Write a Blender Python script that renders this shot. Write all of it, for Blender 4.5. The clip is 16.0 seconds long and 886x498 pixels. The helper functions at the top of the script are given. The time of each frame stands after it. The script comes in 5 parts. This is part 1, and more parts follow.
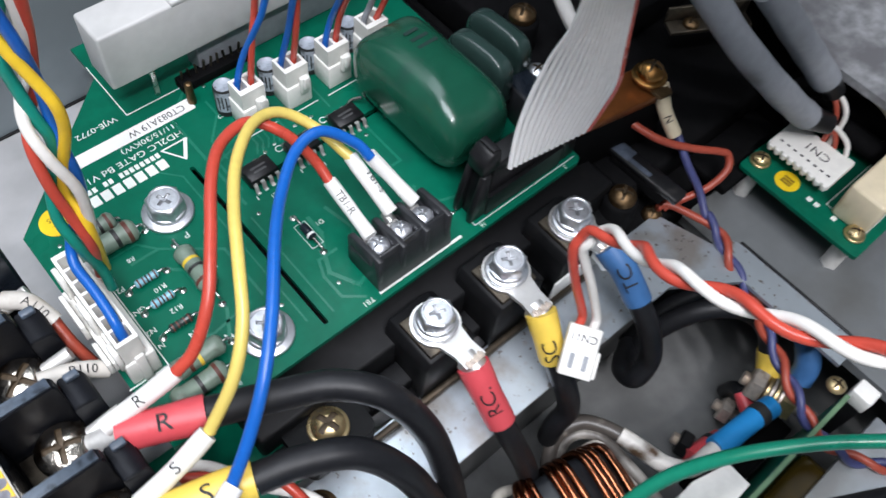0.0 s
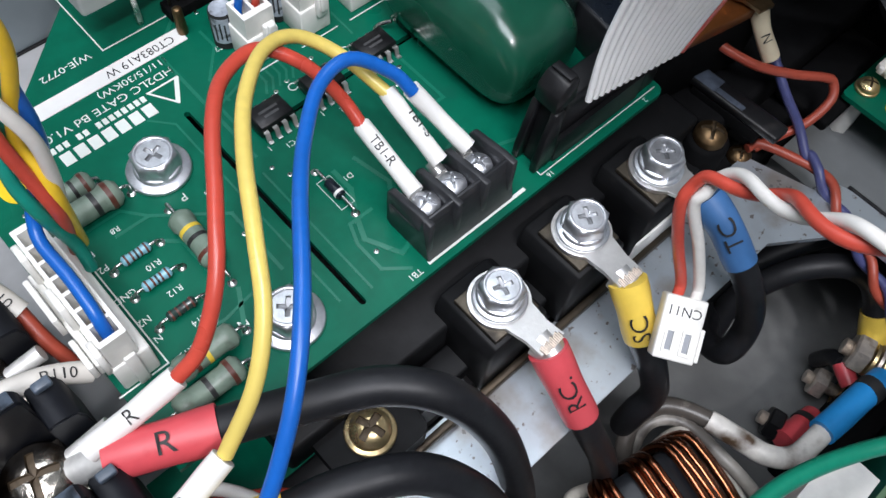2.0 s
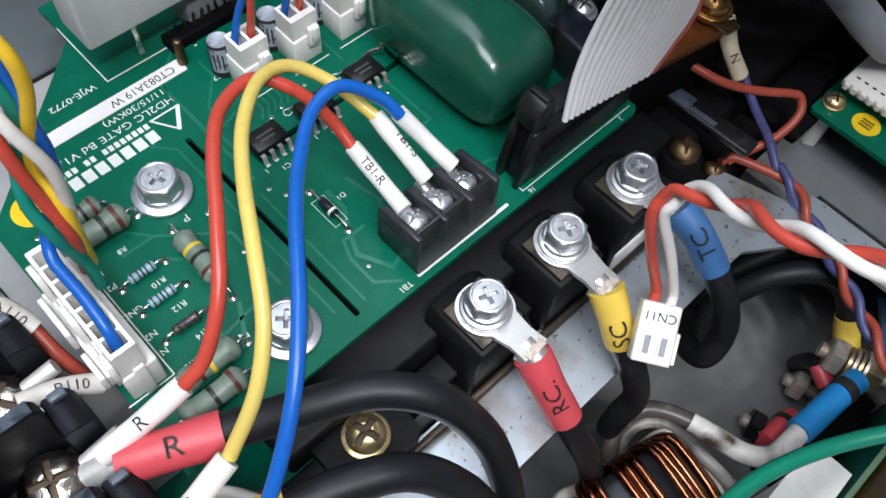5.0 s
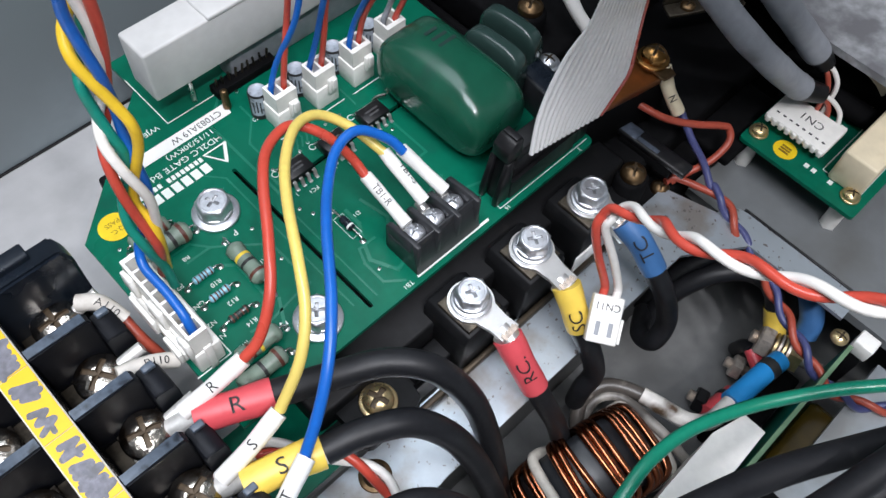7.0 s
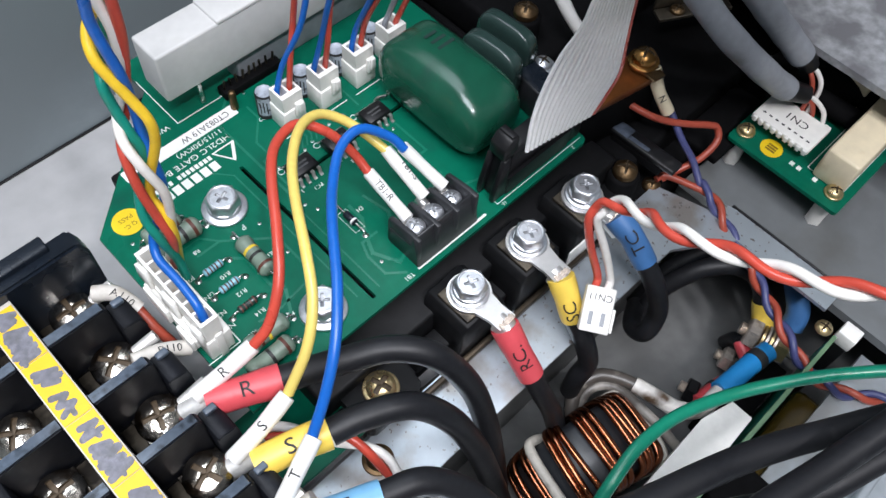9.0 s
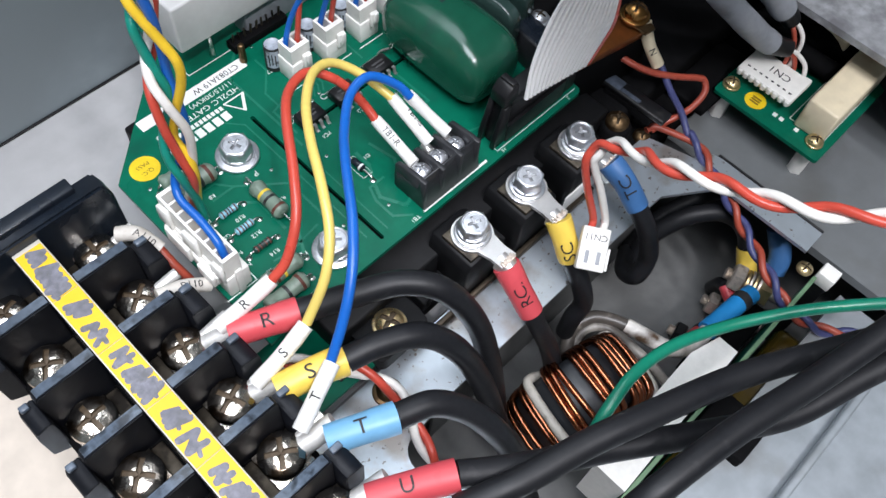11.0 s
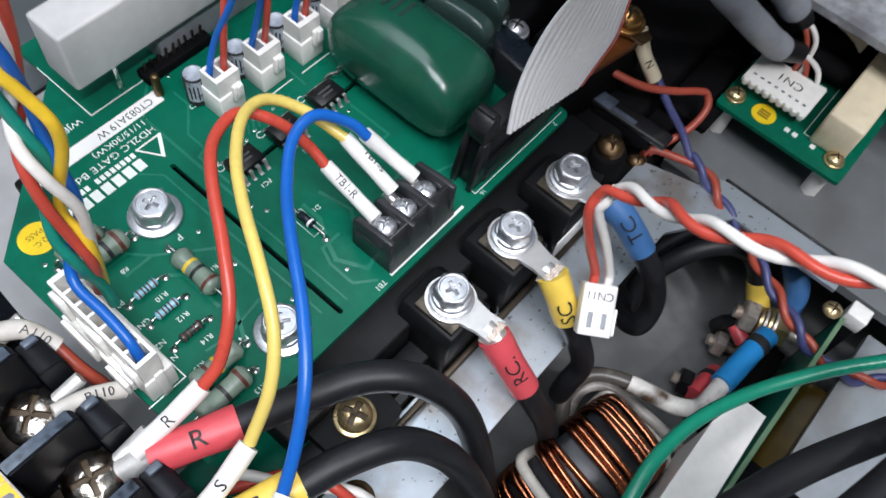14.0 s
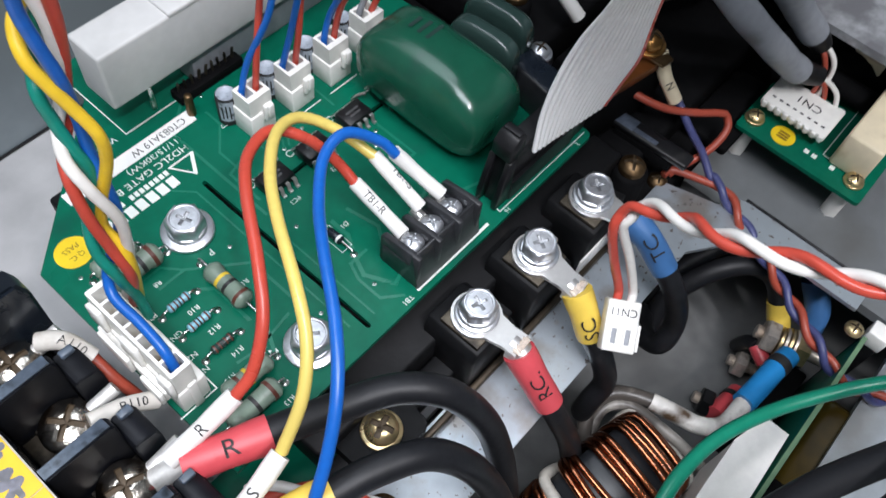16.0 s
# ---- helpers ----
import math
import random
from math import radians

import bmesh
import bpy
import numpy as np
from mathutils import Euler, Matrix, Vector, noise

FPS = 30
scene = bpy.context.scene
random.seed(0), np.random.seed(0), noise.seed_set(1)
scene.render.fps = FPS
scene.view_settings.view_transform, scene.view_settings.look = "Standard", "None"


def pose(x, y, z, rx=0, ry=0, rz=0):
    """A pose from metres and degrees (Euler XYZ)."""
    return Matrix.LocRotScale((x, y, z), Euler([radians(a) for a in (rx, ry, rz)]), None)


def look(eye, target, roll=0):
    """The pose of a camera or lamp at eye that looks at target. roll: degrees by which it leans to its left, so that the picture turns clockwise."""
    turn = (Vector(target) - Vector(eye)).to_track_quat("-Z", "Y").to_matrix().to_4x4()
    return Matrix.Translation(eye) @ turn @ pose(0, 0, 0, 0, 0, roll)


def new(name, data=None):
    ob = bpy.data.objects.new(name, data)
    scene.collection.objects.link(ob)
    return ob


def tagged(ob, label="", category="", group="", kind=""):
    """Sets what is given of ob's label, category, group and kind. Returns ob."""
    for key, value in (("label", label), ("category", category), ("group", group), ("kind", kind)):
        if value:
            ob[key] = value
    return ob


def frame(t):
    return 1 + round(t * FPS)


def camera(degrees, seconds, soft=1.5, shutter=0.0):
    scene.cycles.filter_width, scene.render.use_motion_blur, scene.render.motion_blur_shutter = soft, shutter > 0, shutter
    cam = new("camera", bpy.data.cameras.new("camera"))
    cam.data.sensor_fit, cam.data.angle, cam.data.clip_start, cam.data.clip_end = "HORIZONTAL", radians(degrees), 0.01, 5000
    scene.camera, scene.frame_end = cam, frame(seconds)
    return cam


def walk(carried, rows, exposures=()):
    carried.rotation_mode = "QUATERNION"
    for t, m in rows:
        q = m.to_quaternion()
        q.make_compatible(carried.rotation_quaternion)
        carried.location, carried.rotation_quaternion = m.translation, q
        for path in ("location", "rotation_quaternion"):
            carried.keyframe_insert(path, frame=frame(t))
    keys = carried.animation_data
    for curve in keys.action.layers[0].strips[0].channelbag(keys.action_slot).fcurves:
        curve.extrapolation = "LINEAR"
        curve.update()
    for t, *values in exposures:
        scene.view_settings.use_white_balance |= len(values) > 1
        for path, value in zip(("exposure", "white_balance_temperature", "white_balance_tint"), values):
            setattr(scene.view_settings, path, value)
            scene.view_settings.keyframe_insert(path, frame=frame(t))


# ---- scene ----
import itertools

cam = camera(55.50, 16.0, shutter=0.5)
ROWS = [
    (0, (-0.05460, -0.08615, 0.25146), (-0.04669, -0.07904, 0.23451), 8.2),
    (0.5, (-0.05302, -0.06552, 0.23447), (-0.04525, -0.05887, 0.21728), 8.2),
    (1, (-0.04767, -0.05985, 0.21602), (-0.04008, -0.05354, 0.19862), 8.4),
    (1.5, (-0.04631, -0.05953, 0.21239), (-0.03886, -0.05317, 0.19495), 7.8),
    (2, (-0.04617, -0.05956, 0.21189), (-0.03886, -0.05323, 0.19438), 7.5),
    (2.5, (-0.04655, -0.05953, 0.21208), (-0.03923, -0.05319, 0.19459), 7.7),
    (3, (-0.04658, -0.05947, 0.21280), (-0.03923, -0.05312, 0.19531), 7.8),
    (3.5, (-0.04718, -0.06075, 0.21597), (-0.03974, -0.05423, 0.19859), 7.1),
    (4, (-0.04701, -0.06175, 0.21628), (-0.03951, -0.05532, 0.19889), 7.3),
    (4.5, (-0.04697, -0.06221, 0.21723), (-0.03943, -0.05574, 0.19987), 7.2),
    (4.7, (-0.04746, -0.06322, 0.21783), (-0.03990, -0.05669, 0.20051), 6.7),
    (6.8, (-0.06849, -0.08265, 0.26577), (-0.06075, -0.07601, 0.24856), 6.2),
    (7, (-0.06930, -0.08420, 0.26784), (-0.06157, -0.07754, 0.25064), 6.0),
    (7.5, (-0.07209, -0.08606, 0.27149), (-0.06424, -0.07942, 0.25433), 6.6),
    (8, (-0.07350, -0.08724, 0.27199), (-0.06568, -0.08055, 0.25484), 6.3),
    (8.5, (-0.07552, -0.08776, 0.27258), (-0.06767, -0.08110, 0.25544), 6.5),
    (9, (-0.07624, -0.08982, 0.27548), (-0.06839, -0.08312, 0.25835), 6.1),
    (9.5, (-0.08187, -0.09444, 0.28401), (-0.07395, -0.08774, 0.26691), 6.5),
    (10, (-0.08921, -0.10026, 0.28576), (-0.08135, -0.09378, 0.26855), 6.8),
    (10.2, (-0.09159, -0.09961, 0.28301), (-0.08378, -0.09335, 0.26570), 7.1),
    (12.5, (-0.09449, -0.09450, 0.28029), (-0.08639, -0.08862, 0.26297), 9.7),
    (13, (-0.09135, -0.09290, 0.27993), (-0.08328, -0.08709, 0.26257), 9.5),
    (13.5, (-0.07520, -0.07653, 0.27554), (-0.06705, -0.07099, 0.25814), 9.6),
    (14, (-0.06375, -0.06435, 0.24842), (-0.05533, -0.05927, 0.23101), 11.2),
    (14.5, (-0.06263, -0.06122, 0.23698), (-0.05421, -0.05603, 0.21960), 11.2),
    (15, (-0.06224, -0.06278, 0.23794), (-0.05390, -0.05742, 0.22057), 9.9),
    (15.5, (-0.06428, -0.06309, 0.23962), (-0.05596, -0.05762, 0.22228), 9.4),
    (16, (-0.07000, -0.06451, 0.24977), (-0.06134, -0.05881, 0.23266), 9.5),
]
EXPOSURES = [(0, -0.09), (1, -0.24), (4.7, -0.24), (6.8, -0.14), (10.2, -0.05), (12.5, -0.12), (14.5, -0.20), (16, -0.15)]
walk(cam, [(t, look(eye, aim, roll)) for t, eye, aim, roll in ROWS], exposures=EXPOSURES)

# ---- world, light ----
world = bpy.data.worlds.new("world")
scene.world = world
world.use_nodes = True
bg = world.node_tree.nodes["Background"]
bg.inputs[0].default_value, bg.inputs[1].default_value = (0.78, 0.91, 1.0, 1), 0.085


def area_lamp(name, eye, target, sx, sy, power, color):
    data = bpy.data.lights.new(name, "AREA")
    data.shape, data.size, data.size_y, data.energy, data.color = "RECTANGLE", sx, sy, power, color
    ob = new(name, data)
    ob.matrix_world = look(eye, target)
    return ob


area_lamp("ceiling_panel_lamp", (-0.40, -0.15, 1.45), (0.0, 0.0, 0.05), 0.9, 0.6, 22, (0.885, 0.912, 1.0))
area_lamp("ceiling_panel_lamp", (0.10, 0.72, 1.55), (0.0, 0.0, 0.05), 1.3, 0.9, 16.0, (0.825, 0.90, 1.0))
for x, y in ((-0.42, -0.60), (-0.22, -0.62), (-0.02, -0.60)):
    area_lamp("ceiling_spot_lamp", (x, y, 1.20), (0.02, -0.02, 0.03), 0.075, 0.05, 4.2, (0.96, 0.95, 1.0))

# ---- materials ----
MM = 0.001


def material(name, color, rough=0.5, metal=0.0, vary=0.12, grain=400, bump=0.0, bump_scale=900, stain=None, stain_scale=60, stain_at=0.6, specks=None,
             coat=0.0, alpha_trans=0.0, spec=0.5, rough_vary=0.1):
    m = bpy.data.materials.new(name)
    m.use_nodes = True
    nt = m.node_tree
    p = nt.nodes["Principled BSDF"]
    tc = nt.nodes.new("ShaderNodeTexCoord")

    def tex(scale, detail=4.0):
        n = nt.nodes.new("ShaderNodeTexNoise")
        n.inputs["Scale"].default_value, n.inputs["Detail"].default_value = scale, detail
        nt.links.new(tc.outputs["Object"], n.inputs["Vector"])
        return n

    def mix(a, b, fac):
        n = nt.nodes.new("ShaderNodeMix")
        n.data_type = "RGBA"
        for sock, v in ((n.inputs[6], a), (n.inputs[7], b)):
            if isinstance(v, tuple):
                sock.default_value = v
            else:
                nt.links.new(v, sock)
        nt.links.new(fac, n.inputs[0])
        return n.outputs[2]

    def ramp(src, lo, hi):
        n = nt.nodes.new("ShaderNodeMapRange")
        n.inputs[1].default_value, n.inputs[2].default_value = lo, hi
        nt.links.new(src, n.inputs[0])
        return n.outputs[0]

    c = (*color, 1)
    dark = tuple(max(0, v * (1 - vary)) for v in color) + (1,)
    lite = tuple(min(1, v * (1 + vary)) for v in color) + (1,)
    small, big = tex(grain), tex(grain / 12)
    col = mix(dark, lite, ramp(small.outputs[0], 0.3, 0.7))
    col = mix(col, tuple(v * (1 - vary * 0.8) for v in color) + (1,), ramp(big.outputs[0], 0.45, 0.75))
    if stain:
        col = mix(col, (*stain, 1), ramp(tex(stain_scale, 6).outputs[0], stain_at, stain_at + 0.12))
    if specks:
        col = mix(col, (*specks, 1), ramp(tex(520, 2).outputs[0], 0.655, 0.70))
        col = mix(col, tuple(v * 1.9 for v in specks) + (1,), ramp(tex(95, 3).outputs[0], 0.63, 0.75))
    nt.links.new(col, p.inputs["Base Color"])
    r = nt.nodes.new("ShaderNodeMapRange")
    r.inputs[3].default_value, r.inputs[4].default_value = max(0.02, rough - rough_vary), min(1, rough + rough_vary)
    r.inputs[1].default_value, r.inputs[2].default_value = 0.3, 0.7
    nt.links.new(big.outputs[0], r.inputs[0])
    nt.links.new(r.outputs[0], p.inputs["Roughness"])
    p.inputs["Metallic"].default_value = metal
    p.inputs["Coat Weight"].default_value = coat
    p.inputs["Coat Roughness"].default_value = 0.08
    p.inputs["Specular IOR Level"].default_value = spec
    p.inputs["Transmission Weight"].default_value = alpha_trans
    if bump:
        b = nt.nodes.new("ShaderNodeBump")
        b.inputs["Strength"].default_value, b.inputs["Distance"].default_value = bump, 0.0004
        nt.links.new(tex(bump_scale).outputs[0], b.inputs["Height"])
        nt.links.new(b.outputs[0], p.inputs["Normal"])
    return m


PCB = material("green_solder_mask", (0.0015, 0.114, 0.066), 0.34, vary=0.10, grain=250, bump=0.05, bump_scale=350, stain=(0.005, 0.088, 0.056), stain_scale=45, stain_at=0.58, spec=0.16)
TRACE = material("green_trace", (0.006, 0.145, 0.088), 0.34, vary=0.06)
SILK = material("white_silkscreen", (0.72, 0.76, 0.72), 0.6, vary=0.05)
PCB_EDGE = material("laminate_edge", (0.13, 0.23, 0.13), 0.6, vary=0.2, grain=200)
SOLDER = material("solder_tin", (0.62, 0.62, 0.60), 0.28, 1.0, vary=0.15, grain=900)
STEEL = material("zinc_plated_steel", (0.78, 0.80, 0.84), 0.40, 0.95, vary=0.14, grain=700, bump=0.08, stain=(0.55, 0.57, 0.62), stain_scale=160)
TIN = material("tinned_copper", (0.80, 0.79, 0.77), 0.36, 0.92, vary=0.10, grain=500, bump=0.10, bump_scale=1200)
BRASS = material("yellow_zinc_screw", (0.72, 0.56, 0.30), 0.32, 0.9, vary=0.2, grain=500, stain=(0.40, 0.36, 0.30), stain_scale=200)
BRASS_OLD = material("dull_brass_screw", (0.19, 0.122, 0.064), 0.46, 1.0, vary=0.25, grain=400, bump=0.1)
NICKEL = material("bright_nickel_screw", (0.72, 0.66, 0.58), 0.22, 1.0, vary=0.3, grain=260, bump=1.0, bump_scale=230, stain=(0.30, 0.21, 0.14), stain_scale=150, stain_at=0.53)
BUS_BRASS = material("warm_brass_screw", (0.50, 0.26, 0.085), 0.30, 1.0, vary=0.2, grain=400, bump=0.1, stain=(0.26, 0.12, 0.04), stain_scale=150, stain_at=0.6)
BLACK = material("black_plastic", (0.006, 0.006, 0.007), 0.42, vary=0.25, grain=500, bump=0.12, bump_scale=1500, stain=(0.020, 0.019, 0.019), stain_scale=120, stain_at=0.64, spec=0.4)
MODULE_BLACK = material("moulded_black_module", (0.0055, 0.0057, 0.0065), 0.58, vary=0.3, grain=300, bump=0.12, bump_scale=700, stain=(0.014, 0.013, 0.012), stain_scale=90, stain_at=0.62, spec=0.22)
BLACK_GLOSS = material("glossy_black_phenolic", (0.009, 0.013, 0.020), 0.28, vary=0.2, grain=350, bump=0.02, bump_scale=700, stain=(0.035, 0.036, 0.04), stain_scale=130, stain_at=0.66)
BLACK_WORN = material("worn_black_barrier", (0.006, 0.007, 0.010), 0.52, vary=0.3, grain=350, bump=0.06, bump_scale=500, stain=(0.014, 0.016, 0.020), stain_scale=170, stain_at=0.62, spec=0.25)
# Scuffed plastic, its blue-grey lightened to hold the sheen of upward faces.
SCUFF_SHEEN = material("scuffed_edge_with_sheen", (0.085, 0.110, 0.145), 0.36, vary=0.35, grain=500, bump=0.25, bump_scale=420, stain=(0.020, 0.026, 0.034), stain_scale=240, stain_at=0.55)
STRIP_BLACK = material("dusty_black_strip", (0.022, 0.023, 0.026), 0.42, vary=0.25, grain=500, bump=0.10, bump_scale=900, stain=(0.012, 0.012, 0.013), stain_scale=150, stain_at=0.6)
DARK_PLATE = material("dark_stained_contact", (0.10, 0.085, 0.065), 0.5, 0.8, vary=0.3, grain=260, bump=0.2, stain=(0.03, 0.026, 0.022), stain_scale=120, stain_at=0.5)
# Near black that also holds the shade of the back corner and block pockets.
BLACK_DEEP = material("matt_black_with_shade", (0.004, 0.004, 0.0045), 0.8, vary=0.3, grain=300, spec=0.08)
RUBBER = material("black_cable_sheath", (0.0095, 0.010, 0.012), 0.48, vary=0.2, grain=600, bump=0.10, bump_scale=900, stain=(0.024, 0.024, 0.026), stain_scale=150, stain_at=0.64, spec=0.34)
WHITE = material("white_nylon", (0.80, 0.79, 0.75), 0.42, vary=0.05, grain=400, bump=0.05, stain=(0.62, 0.59, 0.52), stain_scale=150, stain_at=0.66)
WHITE_BOX = material("light_grey_moulding", (0.54, 0.54, 0.53), 0.42, vary=0.04, grain=300, bump=0.06, bump_scale=2000, stain=(0.50, 0.50, 0.48), stain_scale=70, stain_at=0.66)
SLEEVE = material("white_vinyl_sleeve", (0.78, 0.77, 0.74), 0.38, vary=0.04, grain=300, bump=0.04, stain=(0.55, 0.52, 0.47), stain_scale=170, stain_at=0.68)
BEIGE = material("aged_cream_plastic", (0.76, 0.66, 0.47), 0.45, vary=0.06, grain=200, stain=(0.60, 0.46, 0.28), stain_scale=60, stain_at=0.57)
INK = material("black_ink", (0.015, 0.015, 0.016), 0.6, vary=0.1)
WIRE_RED = material("red_wire", (0.53, 0.066, 0.042), 0.32, vary=0.08, grain=500, stain=(0.36, 0.03, 0.022), stain_scale=190, stain_at=0.7)
WIRE_YEL = material("yellow_wire", (0.72, 0.56, 0.14), 0.34, vary=0.07, grain=500, stain=(0.48, 0.33, 0.03), stain_scale=210, stain_at=0.7)
HARNESS_YEL = material("deep_yellow_wire", (0.76, 0.50, 0.03), 0.34, vary=0.08, grain=400, stain=(0.55, 0.34, 0.02), stain_scale=190, stain_at=0.68)
HARNESS_GRN = material("teal_green_wire", (0.006, 0.22, 0.165), 0.34, vary=0.08, grain=400)
WIRE_BLU = material("blue_wire", (0.008, 0.112, 0.46), 0.32, vary=0.08, grain=500, stain=(0.006, 0.10, 0.40), stain_scale=150, stain_at=0.62)
WIRE_GRN = material("green_wire", (0.006, 0.19, 0.115), 0.34, vary=0.08, grain=500)
WIRE_WHT = material("white_wire", (0.76, 0.74, 0.70), 0.34, vary=0.07, grain=300, bump=0.05, bump_scale=300, stain=(0.45, 0.40, 0.33), stain_scale=170, stain_at=0.7)
WIRE_ORG = material("dusty_orange_red_wire", (0.34, 0.06, 0.035), 0.42, vary=0.1, grain=500, stain=(0.30, 0.08, 0.06), stain_scale=120)
WIRE_VIO = material("dusty_violet_blue_wire", (0.055, 0.062, 0.165), 0.42, vary=0.1, grain=500)
TUBE_RED = material("red_vinyl_tube", (0.58, 0.07, 0.085), 0.42, vary=0.07, grain=300, bump=0.05, stain=(0.50, 0.04, 0.05), stain_scale=130)
TUBE_YEL = material("yellow_vinyl_tube", (0.76, 0.54, 0.085), 0.42, vary=0.06, grain=300, bump=0.05)
TUBE_BLU = material("dull_blue_vinyl_tube", (0.045, 0.14, 0.33), 0.45, vary=0.08, grain=300, bump=0.05)
TUBE_SKY = material("light_blue_vinyl_tube", (0.15, 0.36, 0.56), 0.42, vary=0.07, grain=300, bump=0.05)
TUBE_CYAN = material("bright_blue_vinyl_cap", (0.02, 0.25, 0.60), 0.36, vary=0.06, grain=300)
GREY_HOSE = material("grey_sheath", (0.245, 0.26, 0.285), 0.5, vary=0.1, grain=300, bump=0.08, stain=(0.15, 0.155, 0.165), stain_scale=50, stain_at=0.56)
RIBBON = material("grey_ribbon_insulation", (0.90, 0.90, 0.89), 0.42, vary=0.05, grain=400)
EPOXY = material("green_epoxy_dip", (0.007, 0.070, 0.040), 0.26, vary=0.14, grain=120, coat=0.34, bump=0.05, bump_scale=110, rough_vary=0.05, stain=(0.016, 0.055, 0.042), stain_scale=40, stain_at=0.52)
EPOXY_GREY = material("grey_green_epoxy_dip", (0.022, 0.044, 0.039), 0.26, vary=0.14, grain=150, coat=0.34, bump=0.05, bump_scale=150, rough_vary=0.05)
RES_GREEN = material("grey_green_resistor_coat", (0.18, 0.24, 0.19), 0.42, vary=0.2, grain=300, bump=0.14, bump_scale=500, stain=(0.09, 0.11, 0.085), stain_scale=190, stain_at=0.56)
RES_BLUE = material("light_blue_resistor_coat", (0.22, 0.46, 0.56), 0.35, vary=0.08, grain=500)
BAND_BRN = material("brown_band", (0.10, 0.03, 0.02), 0.4)
BAND_YEL = material("yellow_band", (0.70, 0.50, 0.05), 0.4)
BAND_BLK = material("black_band", (0.02, 0.02, 0.02), 0.4)
LABEL = material("white_paper_label", (0.80, 0.80, 0.78), 0.55, vary=0.03, grain=300)
YELLOW_PAPER = material("yellow_card_strip", (0.80, 0.50, 0.012), 0.40, vary=0.05, grain=200, stain=(0.72, 0.45, 0.01), stain_scale=70, stain_at=0.62)
MARKER = material("grey_black_marker", (0.17, 0.17, 0.20), 0.5, vary=0.3, grain=600, stain=(0.12, 0.12, 0.13), stain_scale=260, stain_at=0.55)
CAN_LABEL = material("blue_grey_can_print", (0.36, 0.40, 0.46), 0.4, vary=0.25, grain=700, stain=(0.05, 0.055, 0.06), stain_scale=420, stain_at=0.56)
STICKER = material("yellow_round_sticker", (0.78, 0.56, 0.015), 0.42, vary=0.05)
STICKER_INK = material("brown_sticker_ink", (0.20, 0.11, 0.01), 0.5)
GALV = material("galvanised_sheet", (0.62, 0.68, 0.73), 0.36, 0.85, vary=0.16, grain=120, bump=0.35, bump_scale=95, stain=(0.40, 0.37, 0.34), stain_scale=42, stain_at=0.54, specks=(0.26, 0.24, 0.23))
GALV_DULL = material("dull_zinc_deck", (0.44, 0.48, 0.51), 0.42, 0.6, vary=0.12, grain=120, bump=0.10, bump_scale=300, stain=(0.31, 0.315, 0.31), stain_scale=22, stain_at=0.53)
PALE_DECK = material("pale_zinc_deck", (0.45, 0.452, 0.455), 0.48, 0.2, vary=0.08, grain=110, bump=0.10, bump_scale=300, stain=(0.38, 0.385, 0.39), stain_scale=14, stain_at=0.52)
PAINT = material("grey_painted_cabinet_steel", (0.215, 0.256, 0.276), 0.42, vary=0.08, grain=110, bump=0.10, bump_scale=500, stain=(0.19, 0.222, 0.236), stain_scale=9, stain_at=0.48)
PAINT_DECK = material("dark_painted_deck", (0.15, 0.16, 0.165), 0.42, vary=0.08, grain=150, bump=0.05, bump_scale=900, stain=(0.115, 0.118, 0.115), stain_scale=22, stain_at=0.52)
PAINT_DARK = material("dark_grey_base_plate", (0.135, 0.138, 0.136), 0.55, vary=0.12, grain=160, bump=0.05, stain=(0.108, 0.11, 0.108), stain_scale=25, stain_at=0.53)
SHEET_GREY = material("cast_grey_sheet", (0.46, 0.47, 0.49), 0.5, 0.45, vary=0.3, grain=260, bump=0.45, bump_scale=150, stain=(0.25, 0.25, 0.265), stain_scale=55, stain_at=0.48)
CONCRETE = material("beige_floor_board", (0.62, 0.55, 0.47), 0.7, vary=0.12, grain=120, bump=0.15, bump_scale=300, stain=(0.52, 0.45, 0.38), stain_scale=40)
COPPER = material("enamelled_copper", (0.32, 0.102, 0.042), 0.22, 1.0, vary=0.15, grain=400, coat=0.5)
COPPER_BAR = material("orange_brown_copper_bar", (0.24, 0.080, 0.022), 0.40, 0.7, vary=0.2, grain=200, stain=(0.14, 0.05, 0.02), stain_scale=60, stain_at=0.57)
AMBER = material("amber_tape", (0.042, 0.027, 0.004), 0.25, vary=0.3, grain=90, stain=(0.06, 0.03, 0.005), stain_scale=45, stain_at=0.52)
CORE = material("dark_core_tape", (0.014, 0.016, 0.019), 0.42, vary=0.2, grain=250, bump=0.08)
BRONZE = material("dull_bronze_plate", (0.085, 0.068, 0.050), 0.5, 0.8, vary=0.3, grain=260, bump=0.08, stain=(0.10, 0.075, 0.05), stain_scale=90, stain_at=0.52)
BRIGHT_TIN = material("bright_tinned_lug", (0.84, 0.83, 0.80), 0.46, 0.55, vary=0.12, grain=400, bump=0.35, bump_scale=300, stain=(0.60, 0.55, 0.50), stain_scale=150, stain_at=0.62)
STRAND = material("tinned_copper_strands", (0.50, 0.43, 0.37), 0.42, 1.0, vary=0.3, grain=900)
SOILED = material("soiled_white_sleeve", (0.60, 0.57, 0.52), 0.5, vary=0.10, grain=250, bump=0.06, stain=(0.40, 0.35, 0.29), stain_scale=90, stain_at=0.58)
# Darker copy of the zinc, holding the shade inside cross recesses.
ZINC_SHADE = material("zinc_recess_shade", (0.46, 0.47, 0.49), 0.5, 1.0, vary=0.2, grain=900)
